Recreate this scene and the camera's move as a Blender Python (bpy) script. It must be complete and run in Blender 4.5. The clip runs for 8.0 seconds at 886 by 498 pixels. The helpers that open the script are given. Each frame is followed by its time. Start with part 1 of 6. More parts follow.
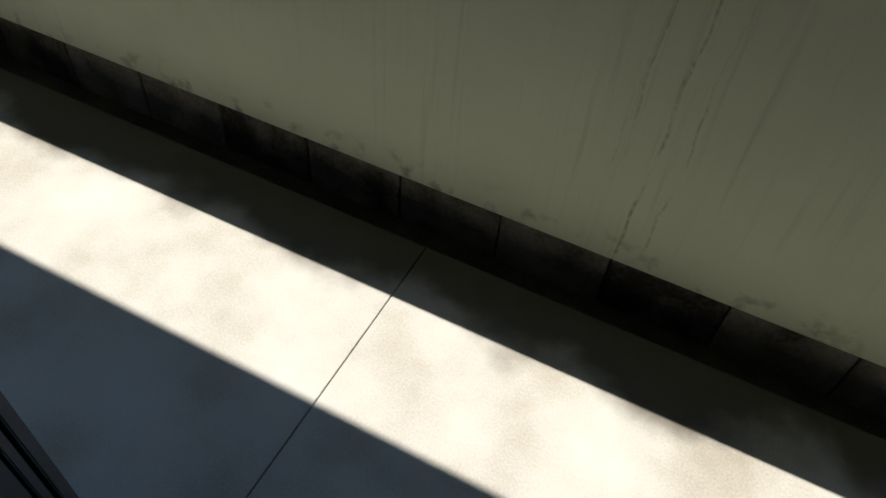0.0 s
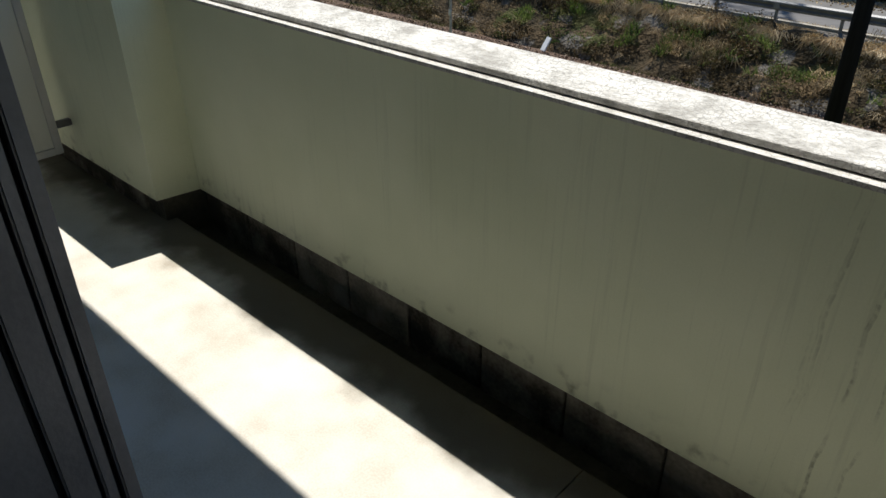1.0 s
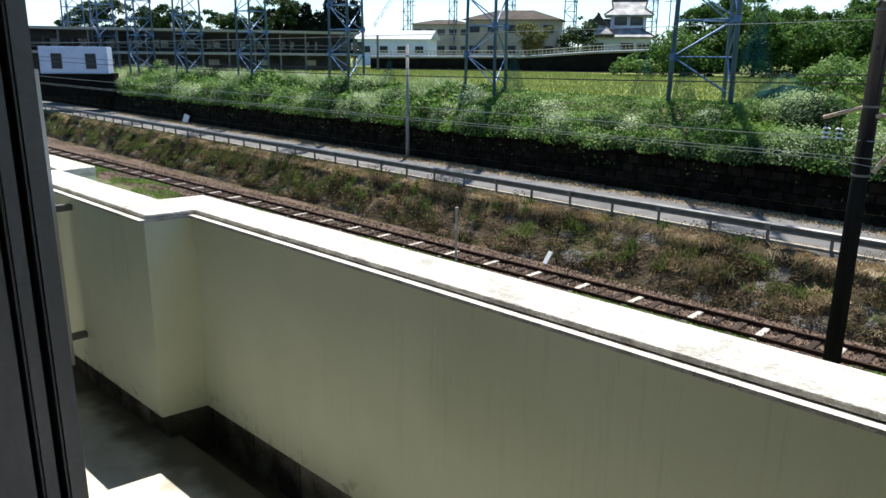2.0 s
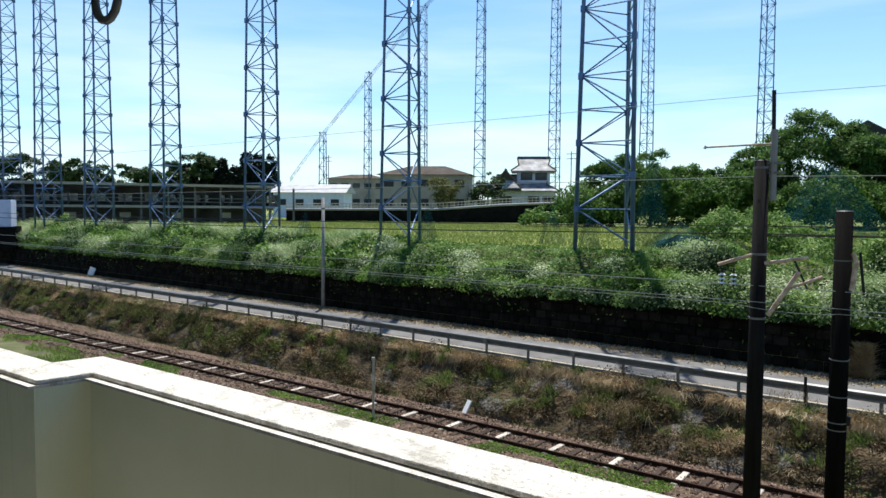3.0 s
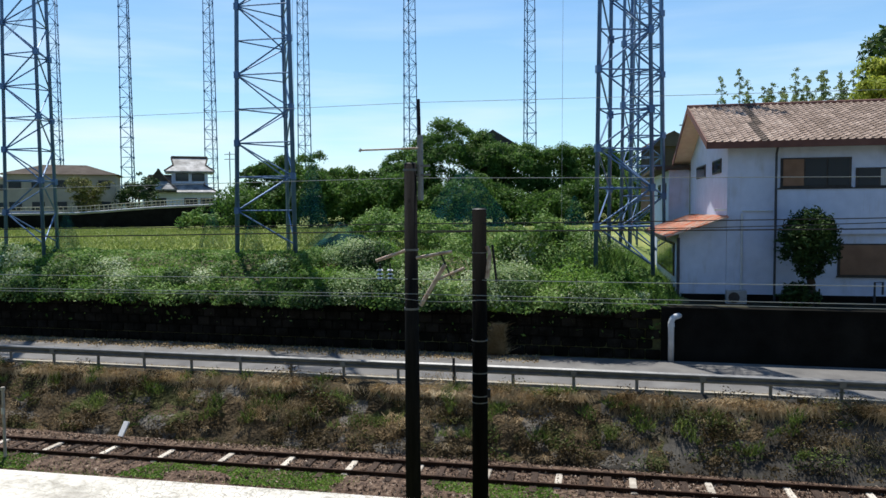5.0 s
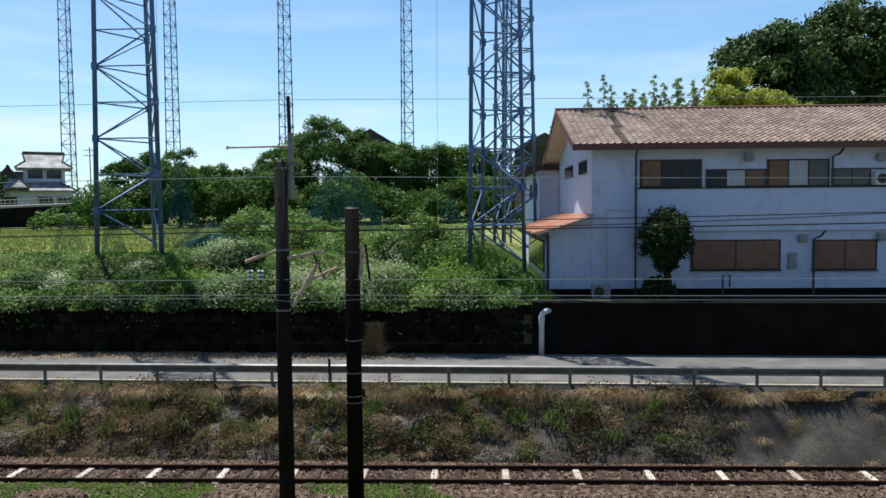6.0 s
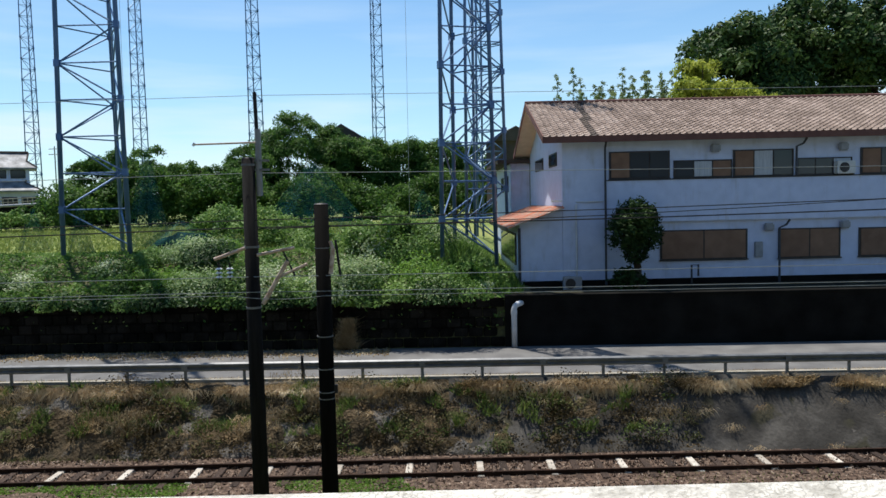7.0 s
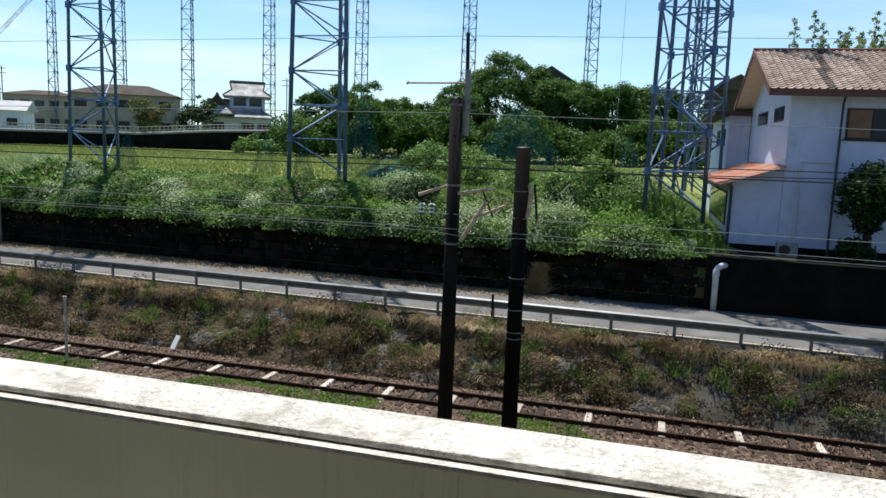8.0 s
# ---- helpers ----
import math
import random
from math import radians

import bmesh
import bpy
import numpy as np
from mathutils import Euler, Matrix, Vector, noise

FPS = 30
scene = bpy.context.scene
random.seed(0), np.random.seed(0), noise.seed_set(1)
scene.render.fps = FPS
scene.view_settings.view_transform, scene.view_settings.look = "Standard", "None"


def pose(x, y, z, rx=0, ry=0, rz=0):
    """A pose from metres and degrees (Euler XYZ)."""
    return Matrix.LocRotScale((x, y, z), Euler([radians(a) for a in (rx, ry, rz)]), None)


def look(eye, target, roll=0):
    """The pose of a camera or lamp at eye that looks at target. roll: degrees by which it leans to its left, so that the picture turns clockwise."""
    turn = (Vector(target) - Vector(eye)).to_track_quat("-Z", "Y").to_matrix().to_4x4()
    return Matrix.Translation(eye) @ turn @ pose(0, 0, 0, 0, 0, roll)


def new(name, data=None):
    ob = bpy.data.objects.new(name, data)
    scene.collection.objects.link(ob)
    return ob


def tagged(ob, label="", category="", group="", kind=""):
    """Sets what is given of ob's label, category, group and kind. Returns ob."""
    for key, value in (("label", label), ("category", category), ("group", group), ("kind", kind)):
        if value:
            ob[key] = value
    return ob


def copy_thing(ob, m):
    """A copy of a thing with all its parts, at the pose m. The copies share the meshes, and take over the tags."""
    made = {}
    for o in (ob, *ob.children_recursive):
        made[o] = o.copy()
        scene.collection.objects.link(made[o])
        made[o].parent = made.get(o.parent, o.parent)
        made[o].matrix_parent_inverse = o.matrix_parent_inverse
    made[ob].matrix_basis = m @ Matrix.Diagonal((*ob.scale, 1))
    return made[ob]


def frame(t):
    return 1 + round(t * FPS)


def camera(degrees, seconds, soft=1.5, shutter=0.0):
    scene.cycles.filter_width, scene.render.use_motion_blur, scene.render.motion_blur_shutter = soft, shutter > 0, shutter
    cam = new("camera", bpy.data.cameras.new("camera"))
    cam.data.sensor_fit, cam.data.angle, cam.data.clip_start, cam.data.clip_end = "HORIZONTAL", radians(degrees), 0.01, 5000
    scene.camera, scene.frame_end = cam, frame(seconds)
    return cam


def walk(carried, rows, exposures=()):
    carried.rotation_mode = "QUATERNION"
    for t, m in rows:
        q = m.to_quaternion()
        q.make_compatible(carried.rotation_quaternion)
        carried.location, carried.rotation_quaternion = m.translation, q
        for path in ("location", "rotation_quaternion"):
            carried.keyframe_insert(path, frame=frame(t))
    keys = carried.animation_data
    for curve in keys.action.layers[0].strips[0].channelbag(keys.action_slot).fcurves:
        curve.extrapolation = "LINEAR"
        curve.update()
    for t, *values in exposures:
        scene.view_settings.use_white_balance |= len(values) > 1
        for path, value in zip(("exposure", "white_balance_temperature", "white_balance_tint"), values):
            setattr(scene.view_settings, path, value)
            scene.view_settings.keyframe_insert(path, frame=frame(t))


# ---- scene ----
cam = camera(62.24, 8.0)
PATH = [
    (0.0, pose(0.380, -0.039, 1.767, 41.88, -3.63, 26.74)),
    (0.5, pose(0.444, -0.070, 1.752, 49.57, -1.38, 37.85)),
    (1.0, pose(0.507, -0.057, 1.761, 59.26, 0.37, 43.15)),
    (1.5, pose(0.466, -0.053, 1.786, 66.97, -0.74, 43.19)),
    (2.0, pose(0.467, -0.078, 1.833, 75.25, -0.55, 43.77)),
    (2.2, pose(0.456, -0.076, 1.845, 78.39, -0.20, 42.55)),
    (3.3, pose(0.439, -0.048, 1.858, 88.29, -0.18, 34.14)),
    (3.5, pose(0.436, -0.050, 1.862, 88.37, 0.40, 31.39)),
    (4.0, pose(0.415, -0.039, 1.851, 88.17, 1.14, 25.16)),
    (4.5, pose(0.414, -0.020, 1.850, 87.32, 0.78, 17.96)),
    (5.0, pose(0.404, 0.000, 1.851, 86.97, 0.41, 11.25)),
    (5.2, pose(0.433, -0.001, 1.852, 86.67, 0.41, 9.03)),
    (6.3, pose(0.610, 0.002, 1.847, 86.94, 0.54, 0.29)),
    (6.5, pose(0.633, -0.023, 1.835, 87.03, 0.64, -0.25)),
    (7.0, pose(0.658, -0.027, 1.843, 86.36, 1.33, -0.21)),
    (7.5, pose(0.687, -0.073, 1.872, 85.56, -0.92, 4.62)),
    (8.0, pose(0.700, -0.106, 1.873, 81.88, -2.16, 15.53)),
]
walk(cam, PATH, exposures=[(0.0, 0.24), (0.6, 0.26), (1.0, 0.42), (1.4, 0.78), (2.2, 0.9), (3.4, 0.58), (5.0, 0.5), (7.4, 0.45), (8.0, 0.54)])

# ---- world, sun, exposure ----
SUN = Vector((-0.199, 0.297, 0.933)).normalized()
world = bpy.data.worlds.new("sky")
scene.world = world
world.use_nodes = True
wn, wl = world.node_tree.nodes, world.node_tree.links
sky = wn.new("ShaderNodeTexSky")
sky.sky_type, sky.sun_disc = "NISHITA", False
sky.sun_elevation = math.asin(SUN.z)
sky.sun_rotation = math.atan2(SUN.x, SUN.y)
sky.air_density, sky.dust_density, sky.ozone_density = 1.0, 0.1, 4.0
# thin bright haze low over the horizon, with faint streaks of cloud
tc = wn.new("ShaderNodeTexCoord")
sep = wn.new("ShaderNodeSeparateXYZ")
wl.new(tc.outputs["Generated"], sep.inputs[0])
low = wn.new("ShaderNodeMapRange")
low.interpolation_type = "SMOOTHSTEP"
low.inputs[1].default_value, low.inputs[2].default_value, low.inputs[3].default_value, low.inputs[4].default_value = 0.0, 0.38, 0.80, 0.0
wl.new(sep.outputs[2], low.inputs[0])
cmap = wn.new("ShaderNodeMapping")
cmap.inputs["Scale"].default_value = (1.6, 1.6, 14.0)
wl.new(tc.outputs["Generated"], cmap.inputs[0])
cn = wn.new("ShaderNodeTexNoise")
cn.inputs["Scale"].default_value, cn.inputs["Detail"].default_value = 1.7, 5
wl.new(cmap.outputs[0], cn.inputs[0])
cr = wn.new("ShaderNodeMapRange")
cr.inputs[1].default_value, cr.inputs[2].default_value, cr.inputs[3].default_value, cr.inputs[4].default_value = 0.40, 0.68, 0.35, 1.15
wl.new(cn.outputs[0], cr.inputs[0])
fm = wn.new("ShaderNodeMath")
fm.operation = "MULTIPLY"
wl.new(low.outputs[0], fm.inputs[0]), wl.new(cr.outputs[0], fm.inputs[1])
haze = wn.new("ShaderNodeMix")
haze.data_type = "RGBA"
wl.new(fm.outputs[0], haze.inputs[0])
tint = wn.new("ShaderNodeMix")
tint.data_type, tint.blend_type = "RGBA", "MULTIPLY"
tint.inputs[0].default_value = 1.0
tint.inputs[7].default_value = (0.79, 1.03, 1.10, 1)
wl.new(sky.outputs[0], tint.inputs[6])
wl.new(tint.outputs[2], haze.inputs[6])
haze.inputs[7].default_value = (6.2, 7.2, 7.8, 1)
wl.new(haze.outputs[2], wn["Background"].inputs[0])
wn["Background"].inputs[1].default_value = 0.10
sun = new("sun", bpy.data.lights.new("sun", "SUN"))
sun.data.energy, sun.data.angle, sun.data.color = 5.0, radians(0.5), (1.0, 0.95, 0.86)
sun.matrix_world = look(SUN * 50, (0, 0, 0))

# ---- materials ----
def ramp_mat(name, cols, scale=3.0, rough=0.8, bump=0.2, fine=40.0, stretch=(1, 1, 1), metal=0.0, island=0.0, objrand=0.0, spec=0.3, dist=0.02):
    """Two scales of noise mix the colours; a fine noise gives relief."""
    m = bpy.data.materials.new(name)
    m.use_nodes = True
    n, l = m.node_tree.nodes, m.node_tree.links
    b = n["Principled BSDF"]
    co = n.new("ShaderNodeTexCoord")
    mp = n.new("ShaderNodeMapping")
    mp.inputs["Scale"].default_value = stretch
    geo = n.new("ShaderNodeNewGeometry")
    l.new(geo.outputs["Position"], mp.inputs[0])
    n1, n2 = n.new("ShaderNodeTexNoise"), n.new("ShaderNodeTexNoise")
    n1.inputs["Scale"].default_value, n1.inputs["Detail"].default_value = scale, 6
    n2.inputs["Scale"].default_value, n2.inputs["Detail"].default_value = fine, 4
    l.new(mp.outputs[0], n1.inputs[0]), l.new(mp.outputs[0], n2.inputs[0])
    mix = n.new("ShaderNodeMath")
    mix.operation = "MULTIPLY_ADD"
    l.new(n2.outputs[0], mix.inputs[0])
    mix.inputs[1].default_value = 0.35
    l.new(n1.outputs[0], mix.inputs[2])
    last = mix
    for amount, sock in ((island, geo.outputs["Random Per Island"]), (objrand, None)):
        if amount:
            if sock is None:
                sock = n.new("ShaderNodeObjectInfo").outputs["Random"]
            ad = n.new("ShaderNodeMath")
            ad.operation = "MULTIPLY_ADD"
            l.new(sock, ad.inputs[0])
            ad.inputs[1].default_value = amount
            l.new(last.outputs[0], ad.inputs[2])
            sb = n.new("ShaderNodeMath")
            sb.operation = "SUBTRACT"
            l.new(ad.outputs[0], sb.inputs[0])
            sb.inputs[1].default_value = amount / 2
            last = sb
    r = n.new("ShaderNodeValToRGB")
    el = r.color_ramp.elements
    lo, hi = 0.45, 0.92
    for i, c in enumerate(cols):
        p = lo + (hi - lo) * i / max(1, len(cols) - 1)
        e = el[i] if i < 2 else el.new(p)
        e.position, e.color = p, (*c, 1)
    l.new(last.outputs[0], r.inputs[0])
    l.new(r.outputs[0], b.inputs["Base Color"])
    b.inputs["Roughness"].default_value, b.inputs["Metallic"].default_value = rough, metal
    b.inputs["Specular IOR Level"].default_value = spec
    if bump:
        bp = n.new("ShaderNodeBump")
        bp.inputs["Strength"].default_value, bp.inputs["Distance"].default_value = bump, dist
        l.new(n2.outputs[0], bp.inputs["Height"])
        l.new(bp.outputs[0], b.inputs["Normal"])
    return m


def leaf_mat(name, cols, trans=0.35, island=0.26, scale=0.55):
    m = ramp_mat(name, cols, scale=scale, rough=0.6, bump=0, fine=6.0, island=island, spec=0.2)
    n, l = m.node_tree.nodes, m.node_tree.links
    b = n["Principled BSDF"]
    src = b.inputs["Base Color"].links[0].from_socket
    t = n.new("ShaderNodeBsdfTranslucent")
    l.new(src, t.inputs[0])
    mx = n.new("ShaderNodeMixShader")
    mx.inputs[0].default_value = trans
    l.new(b.outputs[0], mx.inputs[1]), l.new(t.outputs[0], mx.inputs[2])
    l.new(mx.outputs[0], n["Material Output"].inputs[0])
    return m


def stain_mat(name, base, grime, sx=9.0, sz=0.6, amount=1.0, rough=0.75):
    """Painted plaster with grime that ran down it in streaks."""
    m = ramp_mat(name, base, scale=2.2, rough=rough, bump=0.12, fine=160.0, dist=0.004)
    n, l = m.node_tree.nodes, m.node_tree.links
    b = n["Principled BSDF"]
    src = b.inputs["Base Color"].links[0].from_socket
    geo = n.new("ShaderNodeNewGeometry")
    mp = n.new("ShaderNodeMapping")
    mp.inputs["Scale"].default_value = (sx, sx, sz)
    l.new(geo.outputs["Position"], mp.inputs[0])
    a = n.new("ShaderNodeTexNoise")
    a.inputs["Scale"].default_value, a.inputs["Detail"].default_value, a.inputs["Roughness"].default_value = 1.6, 7, 0.65
    l.new(mp.outputs[0], a.inputs[0])
    c = n.new("ShaderNodeTexNoise")
    c.inputs["Scale"].default_value, c.inputs["Detail"].default_value = 0.9, 3
    l.new(geo.outputs["Position"], c.inputs[0])
    r1, r2 = n.new("ShaderNodeMapRange"), n.new("ShaderNodeMapRange")
    r1.inputs[1].default_value, r1.inputs[2].default_value = 0.54, 0.74
    r2.inputs[1].default_value, r2.inputs[2].default_value = 0.42, 0.62
    l.new(a.outputs[0], r1.inputs[0]), l.new(c.outputs[0], r2.inputs[0])
    mu = n.new("ShaderNodeMath")
    mu.operation = "MULTIPLY"
    l.new(r1.outputs[0], mu.inputs[0]), l.new(r2.outputs[0], mu.inputs[1])
    mu2 = n.new("ShaderNodeMath")
    mu2.operation = "MULTIPLY"
    mu2.inputs[1].default_value = amount
    l.new(mu.outputs[0], mu2.inputs[0])
    mx = n.new("ShaderNodeMix")
    mx.data_type = "RGBA"
    l.new(mu2.outputs[0], mx.inputs[0])
    l.new(src, mx.inputs[6])
    mx.inputs[7].default_value = (*grime, 1)
    l.new(mx.outputs[2], b.inputs["Base Color"])
    return m


def net_mat(name, col, open_share):
    """Fine netting: threads that cover a share of the sheet."""
    m = ramp_mat(name, [col, tuple(v * 1.6 for v in col)], scale=1.5, rough=0.7, bump=0)
    n, l = m.node_tree.nodes, m.node_tree.links
    tr = n.new("ShaderNodeBsdfTransparent")
    mx = n.new("ShaderNodeMixShader")
    nz = n.new("ShaderNodeTexNoise")
    nz.inputs["Scale"].default_value = 1.2
    geo = n.new("ShaderNodeNewGeometry")
    l.new(geo.outputs["Position"], nz.inputs[0])
    r = n.new("ShaderNodeMapRange")
    r.inputs[1].default_value, r.inputs[2].default_value = 0.3, 0.7
    r.inputs[3].default_value, r.inputs[4].default_value = max(0.0, open_share - 0.2), min(1.0, open_share + 0.15)
    l.new(nz.outputs[0], r.inputs[0])
    l.new(r.outputs[0], mx.inputs[0])
    l.new(n["Principled BSDF"].outputs[0], mx.inputs[1]), l.new(tr.outputs[0], mx.inputs[2])
    l.new(mx.outputs[0], n["Material Output"].inputs[0])
    return m


def glass_mat(name, col, rough=0.05):
    m = bpy.data.materials.new(name)
    m.use_nodes = True
    b = m.node_tree.nodes["Principled BSDF"]
    b.inputs["Base Color"].default_value = (*col, 1)
    b.inputs["Roughness"].default_value = rough
    b.inputs["Specular IOR Level"].default_value = 0.3
    return m


